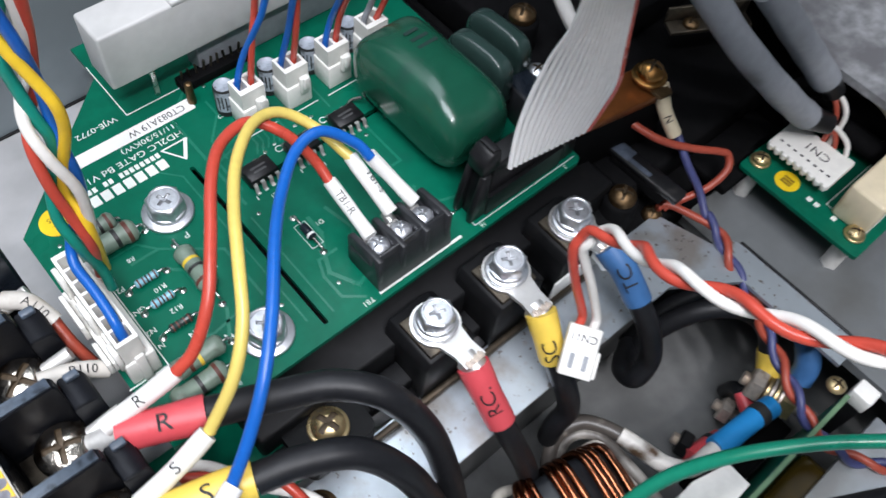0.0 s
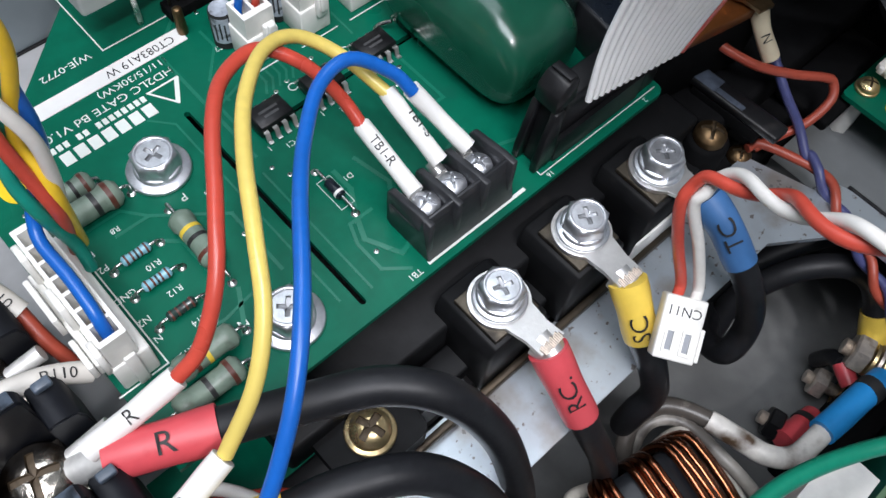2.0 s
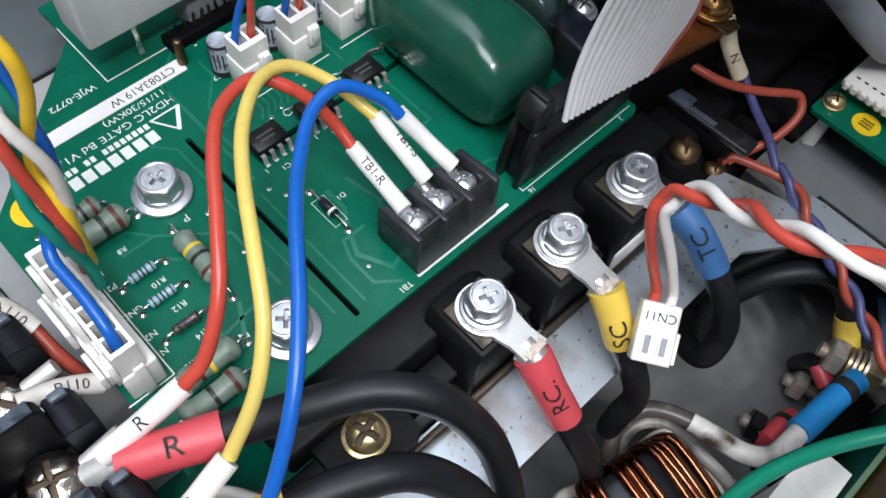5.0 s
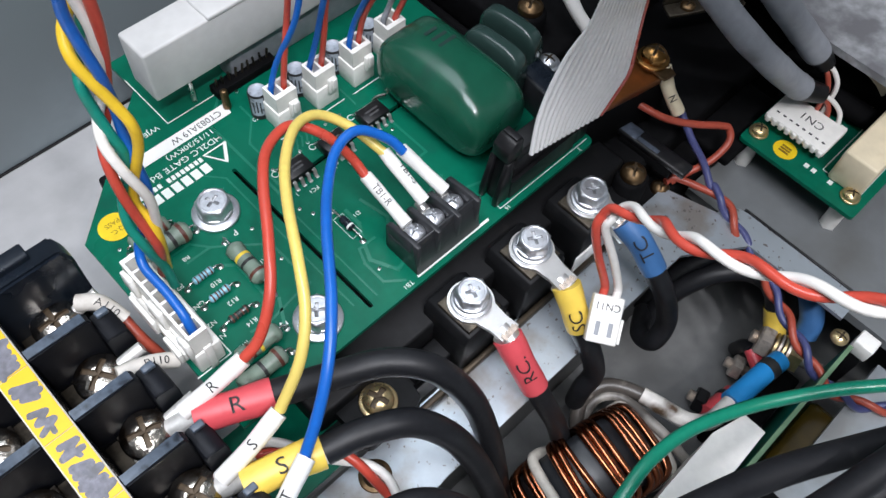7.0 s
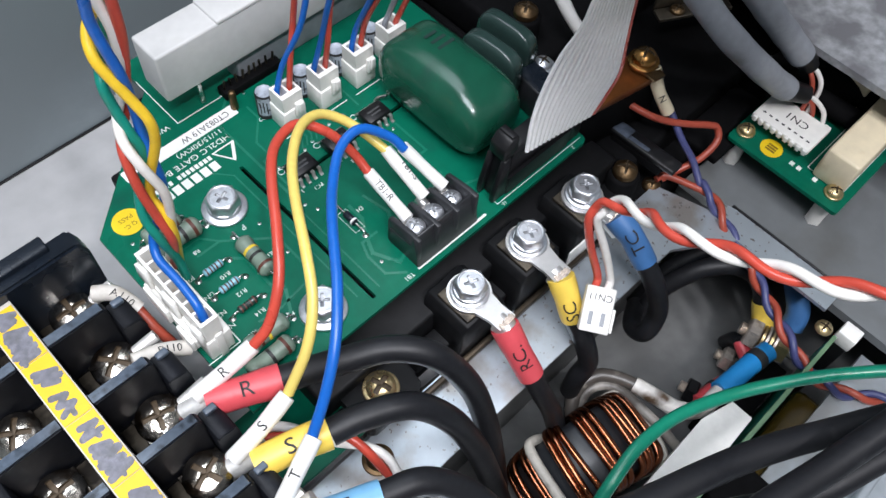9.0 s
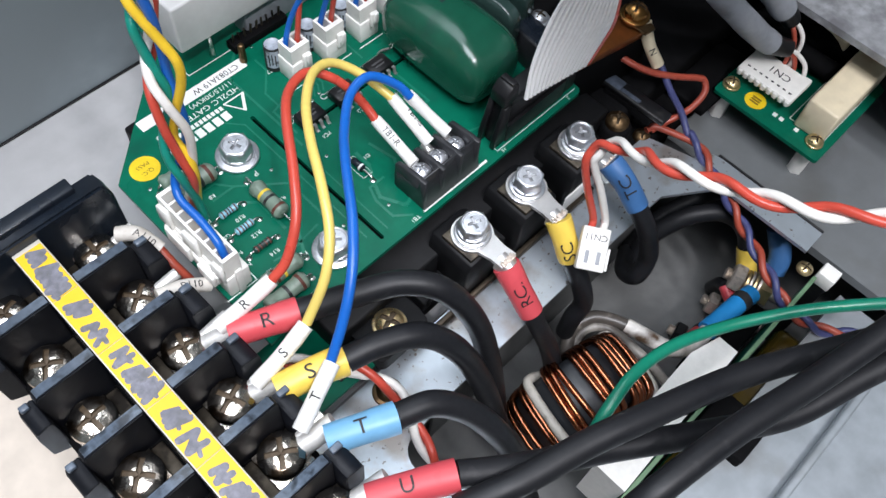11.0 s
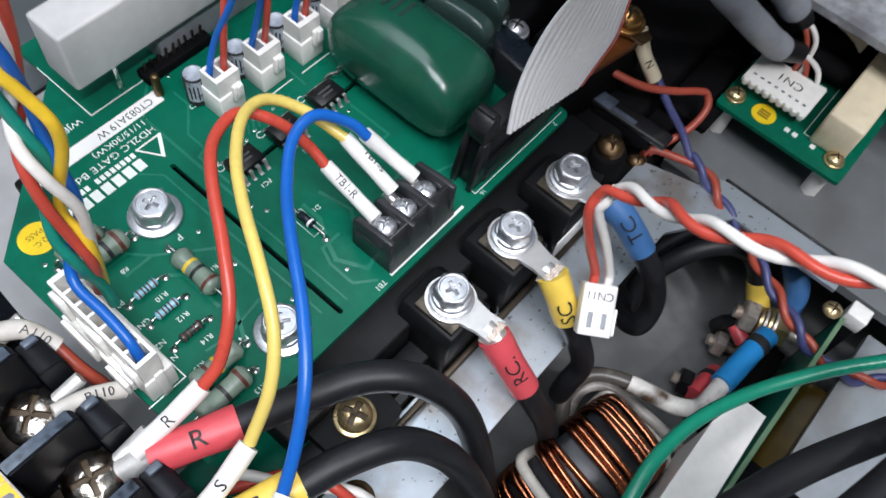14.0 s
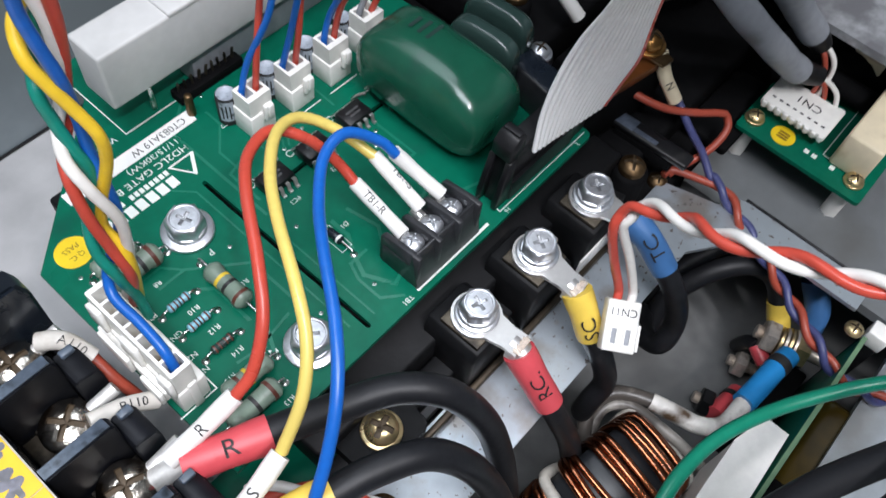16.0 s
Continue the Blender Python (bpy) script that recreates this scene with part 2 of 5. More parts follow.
# Scratched blue-silver that also stands in for the fuse link's highlight.
SILVER_GLINT = material("scratched_silver_glint", (0.11, 0.135, 0.18), 0.5, 0.6, vary=0.4, grain=300, bump=0.3, bump_scale=260, stain=(0.03, 0.03, 0.035), stain_scale=160, stain_at=0.52)
TIE = material("smoke_grey_tie", (0.52, 0.49, 0.43), 0.5, vary=0.12, grain=250, stain=(0.22, 0.20, 0.17), stain_scale=110, stain_at=0.56)
DULL_NUT = material("dull_stained_nut", (0.68, 0.61, 0.54), 0.40, 0.75, vary=0.25, grain=400, bump=0.15, stain=(0.30, 0.22, 0.16), stain_scale=170, stain_at=0.55)
FAINT = material("faint_grey_print", (0.055, 0.056, 0.058), 0.5, vary=0.2)
# Dark brown for screw recesses, with their shade put into the colour.
RECESS_SHADE = material("brown_recess_shade", (0.085, 0.06, 0.036), 0.55, 0.35, vary=0.3, grain=900)
SMOKED = material("smoke_grey_sleeve", (0.075, 0.066, 0.058), 0.35, vary=0.2, grain=250, stain=(0.34, 0.31, 0.27), stain_scale=110, stain_at=0.58)
SMOKED_PALE = material("pale_smoked_sleeve", (0.30, 0.28, 0.25), 0.4, vary=0.2, grain=250, stain=(0.10, 0.09, 0.08), stain_scale=75, stain_at=0.5)
BURNT = material("scorched_white_sleeve", (0.72, 0.69, 0.64), 0.45, vary=0.15, grain=300, stain=(0.10, 0.06, 0.035), stain_scale=75, stain_at=0.58)

# ---- builders (millimetres) ----


def thing(name, x=0, y=0, z=0, rz=0, rx=0, ry=0, label="", category="", group="", kind=""):
    e = new(name)
    e.empty_display_size = 0.005
    e.matrix_world = pose(x * MM, y * MM, z * MM, rx, ry, rz)
    return tagged(e, label, category, group, kind)


def mesh_from(name, bm, mat, smooth=28):
    """smooth: the angle past which an edge is sharp; the sides of tubes (tagged) are always round."""
    bmesh.ops.recalc_face_normals(bm, faces=bm.faces)
    bmesh.ops.scale(bm, vec=(MM, MM, MM), verts=bm.verts)
    if smooth:
        for f in bm.faces:
            f.smooth = True
        for e in bm.edges:
            if len(e.link_faces) == 2:
                both = e.link_faces[0].tag and e.link_faces[1].tag
                e.smooth = e.calc_face_angle(0) < radians(80 if both else smooth)
    me = bpy.data.meshes.new(name)
    bm.to_mesh(me)
    bm.free()
    for m in (mat if isinstance(mat, tuple) else (mat,)):
        me.materials.append(m)
    return me


def part(name, bm, mat, parent, label="", smooth=28):
    ob = new(name, mesh_from(name, bm, mat, smooth))
    ob.parent = parent
    return tagged(ob, label)


def solo(name, bm, mat, label, category, group="", kind="", smooth=28):
    return tagged(new(name, mesh_from(name, bm, mat, smooth)), label, category, group, kind)


def B():
    return bmesh.new()


def box(bm, x0, y0, z0, x1, y1, z1, bev=0.0, seg=2):
    m = Matrix.Translation(((x0 + x1) / 2, (y0 + y1) / 2, (z0 + z1) / 2)) @ Matrix.Diagonal((abs(x1 - x0), abs(y1 - y0), abs(z1 - z0), 1))
    g = bmesh.ops.create_cube(bm, size=1, matrix=m)
    if bev:
        es = list({e for v in g["verts"] for e in v.link_edges})
        bmesh.ops.bevel(bm, geom=es, offset=bev, segments=seg, affect="EDGES", profile=0.5, clamp_overlap=True)
    return bm


def lathe(bm, profile, seg=24, m=None, rad=None):
    """Turns (r, z) pairs about z; rad(angle) scales the radius."""
    m = m or Matrix.Identity(4)
    rings = []
    for r, z in profile:
        if r < 1e-6:
            rings.append([bm.verts.new(m @ Vector((0, 0, z)))])
        else:
            rings.append([bm.verts.new(m @ Vector((r * (rad(a) if rad else 1) * math.cos(a), r * (rad(a) if rad else 1) * math.sin(a), z))) for a in (2 * math.pi * i / seg for i in range(seg))])
    for a, b in zip(rings, rings[1:]):
        for i in range(seg):
            j = (i + 1) % seg
            if len(a) == 1 and len(b) == 1:
                continue
            if len(a) == 1:
                bm.faces.new((a[0], b[i], b[j]))
            elif len(b) == 1:
                bm.faces.new((a[i], b[0], a[j]))
            else:
                bm.faces.new((a[i], b[i], b[j], a[j]))
    return bm


def smooth_path(pts, n=6):
    p = [Vector(q) for q in pts]
    if len(p) < 3:
        return p
    q = [2 * p[0] - p[1]] + p + [2 * p[-1] - p[-2]]
    out = []
    for i in range(1, len(q) - 2):
        a, b, c, d = q[i - 1:i + 3]
        for k in range(n):
            t = k / n
            out.append(0.5 * (2 * b + (c - a) * t + (2 * a - 5 * b + 4 * c - d) * t * t + (3 * b - a - 3 * c + d) * t ** 3))
    return out + [p[-1]]


def frames_along(path):
    up = Vector((0.31, 0.17, 0.93))
    out = []
    side = None
    for i, p in enumerate(path):
        d = (path[min(i + 1, len(path) - 1)] - path[max(i - 1, 0)]).normalized()
        side = (d.cross(up) if side is None else side - d * side.dot(d)).normalized()
        out.append((p, d, side, d.cross(side)))
    return out


def tube(bm, path, r, seg=12, cap=True, r_at=None):
    rings = []
    n = len(path)
    for k, (p, d, s, u) in enumerate(frames_along(path)):
        rr = r * (r_at(k / (n - 1)) if r_at else 1)
        rings.append([bm.verts.new(p + rr * (math.cos(a) * s + math.sin(a) * u)) for a in (2 * math.pi * i / seg for i in range(seg))])
    for a, b in zip(rings, rings[1:]):
        for i in range(seg):
            bm.faces.new((a[i], a[(i + 1) % seg], b[(i + 1) % seg], b[i])).tag = True
    if cap:
        bm.faces.new(rings[0])
        bm.faces.new(rings[-1][::-1])
    return bm


def prism(bm, outline, z0, z1, holes=()):
    edges = []
    for loop in (outline, *holes):
        vs = [bm.verts.new((x, y, z0)) for x, y in loop]
        edges += [bm.edges.new((vs[i], vs[(i + 1) % len(vs)])) for i in range(len(vs))]
    g = bmesh.ops.triangle_fill(bm, edges=edges, use_beauty=True, use_dissolve=False)
    faces = [f for f in g["geom"] if isinstance(f, bmesh.types.BMFace)]
    e = bmesh.ops.extrude_face_region(bm, geom=faces)
    bmesh.ops.translate(bm, vec=(0, 0, z1 - z0), verts=[v for v in e["geom"] if isinstance(v, bmesh.types.BMVert)])
    return bm


def extrude_profile(bm, outline, y0, y1, m=None):
    """An outline in (x, z) drawn out along y."""
    m = m or Matrix.Identity(4)
    a = [bm.verts.new(m @ Vector((x, y0, z))) for x, z in outline]
    b = [bm.verts.new(m @ Vector((x, y1, z))) for x, z in outline]
    n = len(a)
    for i in range(n):
        bm.faces.new((a[i], a[(i + 1) % n], b[(i + 1) % n], b[i]))
    bm.faces.new(a[::-1])
    bm.faces.new(b)
    return bm


def arc(cx, cy, r, a0, a1, n=6):
    return [(cx + r * math.cos(radians(a0 + (a1 - a0) * i / n)), cy + r * math.sin(radians(a0 + (a1 - a0) * i / n))) for i in range(n + 1)]


def round_rect(x0, y0, x1, y1, r, n=4):
    return arc(x1 - r, y0 + r, r, -90, 0, n) + arc(x1 - r, y1 - r, r, 0, 90, n) + arc(x0 + r, y1 - r, r, 90, 180, n) + arc(x0 + r, y0 + r, r, 180, 270, n)


def text_bm(words, size, bend=None, spacing=1.0):
    """Words as a flat mesh, centred; bend(x, y) puts a point of the text in space."""
    cu = bpy.data.curves.new("words", "FONT")
    cu.body, cu.size, cu.align_x, cu.align_y, cu.space_character = words, size, "CENTER", "CENTER", spacing
    cu.resolution_u = 3
    ob = bpy.data.objects.new("words", cu)
    me = bpy.data.meshes.new_from_object(ob)
    bm = B()
    bm.from_mesh(me)
    bpy.data.objects.remove(ob)
    bpy.data.curves.remove(cu)
    bpy.data.meshes.remove(me)
    if bend:
        for v in bm.verts:
            v.co = bend(v.co.x, v.co.y)
    return bm


def flat_words(words, size, x, y, z, turn, parent, mat, name="lettering", spacing=1.0, stretch=1.0, label="", width=0.0):
    m = Matrix.Translation((x, y, z)) @ Matrix.Rotation(radians(turn), 4, "Z")
    bm = text_bm(words, size, None, spacing)
    if width:
        stretch = width / (max(v.co.x for v in bm.verts) - min(v.co.x for v in bm.verts))
    for v in bm.verts:
        v.co = m @ Vector((v.co.x * stretch, v.co.y, 0))
    return part(name, bm, mat, parent, label, smooth=0)


def screw_top(bm, r, z0, dome, cross_w, cross_r, depth, rings=7):
    """A head's upper face with a crisp cross recess; returns its outer ring."""
    w = cross_w
    radii = [w * 1.5 + (cross_r - w * 1.5) * k / 3 for k in range(4)] + [cross_r + 0.04] + [cross_r + (r - cross_r) * k / rings for k in range(1, rings + 1)]

    def height(q):
        return z0 + dome * (1 - (q / r) ** 2.4)

    prev, sunk = None, set()
    for q in radii:
        th = math.asin(min(w / q, 0.66))
        ring = []
        for arm in range(4):
            c = arm * math.pi / 2
            gap = (math.pi / 2 - 2 * th) / 5
            for a, deep in ((c - th, 0), (c - th + 0.02, 1), (c, 1), (c + th - 0.02, 1), (c + th, 0), (c + th + gap, 0), (c + th + 2 * gap, 0), (c + th + 3 * gap, 0), (c + th + 4 * gap, 0)):
                z = height(q) - (depth * (1 - 0.5 * q / cross_r) if deep and q <= cross_r + 1e-6 else 0)
                ring.append(bm.verts.new((q * math.cos(a), q * math.sin(a), z)))
                if deep and q <= cross_r + 1e-6:
                    sunk.add(ring[-1])
        n = len(ring)
        if prev is None:
            c = bm.verts.new((0, 0, height(0) - depth))
            for i in range(n):
                bm.faces.new((c, ring[i], ring[(i + 1) % n])).material_index = 1
        else:
            for i in range(n):
                f = bm.faces.new((prev[i], ring[i], ring[(i + 1) % n], prev[(i + 1) % n]))
                f.material_index = 1 if any(v in sunk for v in f.verts) else 0
        prev = ring
    return prev


def wall_down(bm, ring, z, flare=1.0):
    n = len(ring)
    low = [bm.verts.new((v.co.x * flare, v.co.y * flare, z)) for v in ring]
    for i in range(n):
        bm.faces.new((ring[i], low[i], low[(i + 1) % n], ring[(i + 1) % n]))
    return low


def hex_bolt(name, x, y, z, turn, mat, label, r=5.2, washer=7.0, group="", tall=4.2):
    t = thing(name, x, y, z, turn, label=label, category="bolt", group=group)
    bm = lathe(B(), [(2.8, 0), (washer - 0.25, 0), (washer, 0.3), (washer, 0.9), (washer - 0.25, 1.2), (2.8, 1.2)], 40)
    part("flat_washer", bm, mat, t)
    bm = B()
    path = [Vector((4.7 * math.cos(a), 4.7 * math.sin(a), 1.75 + 0.5 * i / 40)) for i, a in ((i, 0.15 + 6.0 * i / 40) for i in range(41))]
    tube(bm, path, 0.75, 8)
    part("spring_washer", bm, mat, t)
    top = 2.6 + tall
    bm = lathe(B(), [(0, 2.5), (r * 1.12, 2.5), (r * 1.12, top - 0.9), (r * 1.0, top - 0.1), (r * 0.86, top)], 6)
    head = part("bolt_head", bm, mat, t)
    bm = lathe(B(), [(r * 0.98, top - 0.75), (r * 0.93, top - 0.05), (r * 0.84, top + 0.12), (r * 0.78, top + 0.05), (r * 0.74, top - 0.28)], 40)
    part("rim", bm, mat, head)
    bm = B()
    screw_top(bm, r * 0.745, top - 0.28, 0.06, 0.55, 2.3, 1.0)
    part("cross_recess", bm, (mat, ZINC_SHADE), head, smooth=40)
    return t


def pan_screw(name, x, y, z, turn, mat, label, r=6.0, h=4.0, washer=0.0, group="", cross=0.72, rx=0, ry=0, slot=0.115, recess=RECESS_SHADE):
    t = thing(name, x, y, z, turn, rx, ry, label=label, category="screw", group=group)
    z0 = 0.0
    if washer:
        part("washer", lathe(B(), [(r * 0.4, 0), (washer - 0.2, 0), (washer, 0.25), (washer, 0.8), (washer - 0.25, 1.0), (r * 0.4, 1.0)], 36), mat, t)
        z0 = 1.0
    bm = B()
    ring = screw_top(bm, r, z0 + h * 0.45, h * 0.55, r * slot, r * cross, h * 0.40)
    low = wall_down(bm, ring, z0 + 0.2, 1.02)
    bm.faces.new(low)
    part("screw_head", bm, (mat, recess), t)
    return t


def sleeve_words(words, size, pts, r, toward, parent, along=0.5, flip=False, across=False, stretch=1.0):
    """Ink lettering wrapped on the side of a bent tube that faces toward."""
    path = smooth_path(pts, 8)
    run = [0.0]
    for a, b in zip(path, path[1:]):
        run.append(run[-1] + (b - a).length)
    sign = -1 if flip else 1

    def bend(u, v):
        u, v = sign * u * stretch, sign * v
        if across:
            u, v = v, -u
        l = min(max(run[-1] * along + u, 0.0), run[-1] - 1e-4)
        k = max(i for i in range(len(run) - 1) if run[i] <= l)
        f = (l - run[k]) / (run[k + 1] - run[k])
        p, d = path[k].lerp(path[k + 1], f), (path[k + 1] - path[k]).normalized()
        n = Vector(toward) - p
        n = (n - d * n.dot(d)).normalized()
        return p + (r + 0.12) * (math.cos(v / r) * n - math.sin(v / r) * d.cross(n))

    return part("lettering", text_bm(words, size, bend), INK, parent, smooth=0)


def wire(name, pts, r, mat, label, category="wire", group="", seg=10, n=6):
    return solo(name, tube(B(), smooth_path(pts, n), r, seg), mat, label, category, group)

VIEW = (-60, -80, 280)


def twisted(name, pts, r, mats, pitch, labels, phase=0.0, group="", lead_in=((), ())):
    path = smooth_path(pts, 10)
    run, length = [0.0], 0.0
    for a, b in zip(path, path[1:]):
        length += (b - a).length
        run.append(length)
    fr = frames_along(path)
    for k, (mat, label) in enumerate(zip(mats, labels)):
        q = []
        for (p, d, s, u), l in zip(fr, run):
            a = 2 * math.pi * (l / pitch + k / len(mats)) + phase
            q.append(p + r * 1.05 * (math.cos(a) * s + math.sin(a) * u))
        if lead_in[k]:
            q = smooth_path(list(lead_in[k]) + [q[4], q[8]], 8)[:-1] + q[8:]
        solo(name, tube(B(), q, r, 12), mat, label, "wire", group)


# ---- setting: base, deck, cabinet walls ----
bm = B()
box(bm, -420, -420, -48, 420, 420, -44)
solo("floor", bm, PAINT_DARK, "dark grey steel base plate under the drive", "floor", kind="structure")
# raised deck to the left and behind, with a bent lip
bm = B()
prism(bm, [(-62, -46), (-62, 62), (-400, 62), (-400, -400), (-140, -400), (-140, -46)], 4, 8)
solo("floor_left", bm, CONCRETE, "pale beige board floor under the terminal block", "floor", kind="structure")
bm = B()
prism(bm, [(-61.9, -20), (94, -20), (94, 146), (-400, 146), (-400, 62.1), (-61.9, 62.1)], 6, 10)
solo("floor_back", bm, PALE_DECK, "dull zinc mounting deck behind the drive", "floor", kind="structure")
bm = B()
prism(bm, [(132.5, -400), (400, -400), (400, -28), (132.5, -28)], 8, 12)
solo("floor_right", bm, PAINT_DECK, "grey painted steel deck beside the drive", "floor", kind="structure")
bm = B()
prism(bm, [(-20, -400), (132, -400), (132, -118), (-20, -118)], -4, 0)
box(bm, -20, -146, 0, 132, -143, 5, 0.8)
solo("floor_front", bm, GALV_DULL, "grey zinc sheet with a folded edge", "floor", kind="structure")
for nm, args in (("wall_back", (-420, 146, -44, 420, 150, 290)), ("wall_left", (-424, -420, -44, -420, 150, 420)), ("wall_right", (420, -420, -44, 424, 150, 420))):
    solo(nm, box(B(), *args), PAINT, "grey painted steel cabinet wall", "wall", kind="structure")
# Unseen panel added overhead to keep lamp light off the back corner.
solo("unseen_shade_panel", prism(B(), [(45, -115), (112, -115), (112, -46), (420, -46), (420, 145.8), (100, 145.8), (100, -6), (45, -6)], 236, 240), PAINT, "unseen panel added above the back corner to shade it", "panel", kind="structure")
solo("trim_seam", box(B(), -400, 144.9, 10.05, 94, 145.95, 10.9, 0.2), BLACK, "thin dark sealed seam between the deck and the wall", "seam", kind="structure")
# galvanised tray: strip in front of the power module and a leg to the right, with a rounded corner
out = [(-140, -112), (-27, -112)] + arc(-30, -54.5, 7.8, -66, -284, 12) + [(-25, -46.4), (-12, -45.4), (100, -46.0), (121, -60), (121, -98), (132, -98)] + arc(124, -52, 8, 0, 90, 6) + [(118, -24), (-62, -24), (-62, 2), (-140, 2)]
bm = prism(B(), out, 20.4, 22)
tray = solo("metal_tray", bm, GALV, "galvanised sheet metal tray below the power module, stained and spotted", "sheet metal", kind="structure")
# Added sheet, its dark paint standing for the shade below the tray edge.
bm = B()
box(bm, -11, -39.5, -44, 112, -38, 20.3, 0.3)
solo("tray_shade_skirt", bm, PAINT_DARK, "upright sheet added under the metal tray, dark for the shade", "sheet metal", kind="structure")
bm = B()
box(bm, 132.1, -98, 12, 133.0, -50, 22.6, 0.3)
solo("trim", bm, BLACK, "thin black rubber edge along the tray", "edge trim", kind="structure")
bm = B()
extrude_profile(bm, [(-11, 22.1), (82, 22.1), (82, 25.4), (-11, 25.4)], -27.2, -25.3)
bmesh.ops.bevel(bm, geom=bm.edges[:], offset=0.3, segments=1, affect="EDGES")
solo("trim_strip", bm, BRONZE, "dirty brown folded metal edge beside the module", "edge trim", kind="structure")

# ---- power module under the board ----
mod = thing("power_module", 35, 40, 22, label="black moulded power module under the green board", category="power module")
bm = B()
box(bm, -66, -52, 0, 70, 60, 16, 1.2)
part("body", bm, MODULE_BLACK, mod)
bm = B()
box(bm, -72, -60, 0, 72, -52.2, 6, 0.8)
for x in (-34, -8, 18, 44):
    box(bm, x - 2, -60.5, 6.2, x + 2, -52.5, 12, 0.6)
part("front_ledge", bm, MODULE_BLACK, mod)
bm = prism(B(), round_rect(-60, -66, -38, -46, 3), 4, 11)
part("mounting_ear", bm, MODULE_BLACK, mod)
for x in (23.4, 49.9, 76.9):
    bm = B()
    extrude_profile(bm, [(x - 35 - 9.5, 0), (x - 35 + 9.5, 0), (x - 35 + 8.5, 20), (x - 35 + 6, 22.6), (x - 35 - 8, 22.6), (x - 35 - 9.5, 19)], -65, -47)
    bmesh.ops.bevel(bm, geom=bm.edges[:], offset=0.5, segments=1, affect="EDGES")
    part("terminal_post", bm, MODULE_BLACK, mod)
    part("contact_plate", box(B(), x - 35 - 7.2, -63.8, 22.7, x - 35 + 6.2, -50.5, 24.2, 0.3), DARK_PLATE, mod, "dark stained contact plate")
bm = B()
box(bm, 30, -65.8, 3, 60, -65.1, 12, 0.2)
part("rating_label", bm, LABEL, mod, "narrow pale printed label on the side")
pan_screw("fixing_screw", -13.8, -17.8, 33.2, 18, BRASS, "yellow zinc cross-head screw fixing the black module", r=4.6, h=3.4, washer=5.8, cross=0.74, slot=0.19)


# ---- cable lugs on the module ----
def ring_lug(name, x, y, z, mouth, label, group, w=7.1, barrel=3.7):
    """A lug whose tongue runs flat into the sleeve that starts at mouth."""
    dx, dy = mouth[0] - x, mouth[1] - y
    reach = math.hypot(dx, dy)
    t = thing(name, x, y, z, math.degrees(math.atan2(dx, -dy)), label=label, category="cable lug", group=group)
    ring = arc(0, 0, w, -52, 232, 26)
    out = ring + [(-barrel * 0.95, -reach * 0.72), (-barrel, -reach - 0.6), (barrel, -reach - 0.6), (barrel * 0.95, -reach * 0.72)]
    part("tongue", prism(B(), out, 0, 1.3, [arc(0, 0, 3.0, 0, 345, 23)]), TIN, t)
    bm = B()
    tube(bm, [Vector((0, -reach + 2.6, -1.9)), Vector((0, -reach + 0.4, -1.9)), Vector((0, -reach - 3.0, -4.2))], barrel, 18)
    barrel_part = part("barrel", bm, TIN, t)
    for i in range(12):
        px = -2.75 + 0.5 * i
        bm = tube(B(), [Vector((px, -reach + 0.7 + 0.35 * math.sin(i * 2.1), 1.45)), Vector((px, -reach - 1.2, 1.3))], 0.36, 6)
        part("strand", bm, STRAND, barrel_part, "cut tinned copper strand")
    return t


for x, mouth in ((23.4, (24.5, -31.8, 44)), (49.9, (49.2, -32.4, 46)), (76.9, (78.7, -30.2, 48))):
    ring_lug("ring_lug", x, -17.2, 46.4, mouth, "tinned crimp lug bolted to the module terminal", "module lugs")
    hex_bolt("terminal_bolt", x, -17.2, 47.8, x * 3, STEEL, "zinc-plated hexagon bolt with cross recess clamping a lug", r=4.7, washer=6.2, group="module bolts", tall=4.0)


def heat_tube(name, pts, r, mat, words, size, label, along=0.5, flip=False, across=False):
    path = smooth_path(pts, 6)
    t = tagged(new(name, mesh_from(name, tube(B(), path, r, 18, r_at=lambda f: 1.05 - 0.1 * f + 0.02 * math.sin(9 * f)), mat)), label, "cable sleeve")
    if words:
        sleeve_words(words, size, pts, r * 1.05, VIEW, t, along, flip, across)
    return t


heat_tube("cable_sleeve", [(24.5, -31.8, 44), (24.1, -38.5, 38), (24.5, -45.6, 30)], 4.4, TUBE_RED, "RC.", 5.8, "red vinyl sleeve with black lettering on a lug", 0.5, flip=True)
wire("power_cable", [(24.3, -45.2, 31), (26.1, -49.5, 22), (29.3, -54.6, 8), (32.4, -58.5, -10)], 3.5, RUBBER, "black cable running from a red sleeve under the tray", "cable", seg=14)
heat_tube("cable_sleeve", [(49.2, -32.4, 46), (48, -37.3, 41), (47.5, -42.1, 34)], 4.3, TUBE_YEL, "SC", 6.0, "yellow vinyl sleeve with black lettering on a lug", 0.66, flip=True)
wire("power_cable", [(47.5, -41.6, 35), (48.2, -48, 26), (49.8, -52.3, 12), (47.1, -52, 2), (47.9, -51.6, -12)], 3.6, RUBBER, "black cable bending down from a yellow sleeve", "cable", seg=14)
heat_tube("cable_sleeve", [(78.7, -30.2, 48), (78.9, -38, 44), (79, -46, 37)], 4.3, TUBE_BLU, "TC", 6.0, "dull blue vinyl sleeve with black lettering on a lug", 0.5, flip=True)
wire("power_cable", [(78.8, -45.3, 38), (79.8, -52.8, 28), (82.2, -57.2, 12), (78.6, -57.5, 2), (82.1, -51.4, -6), (95.6, -45.6, -16)], 3.6, RUBBER, "black cable curling down from a blue sleeve", "cable", seg=14)
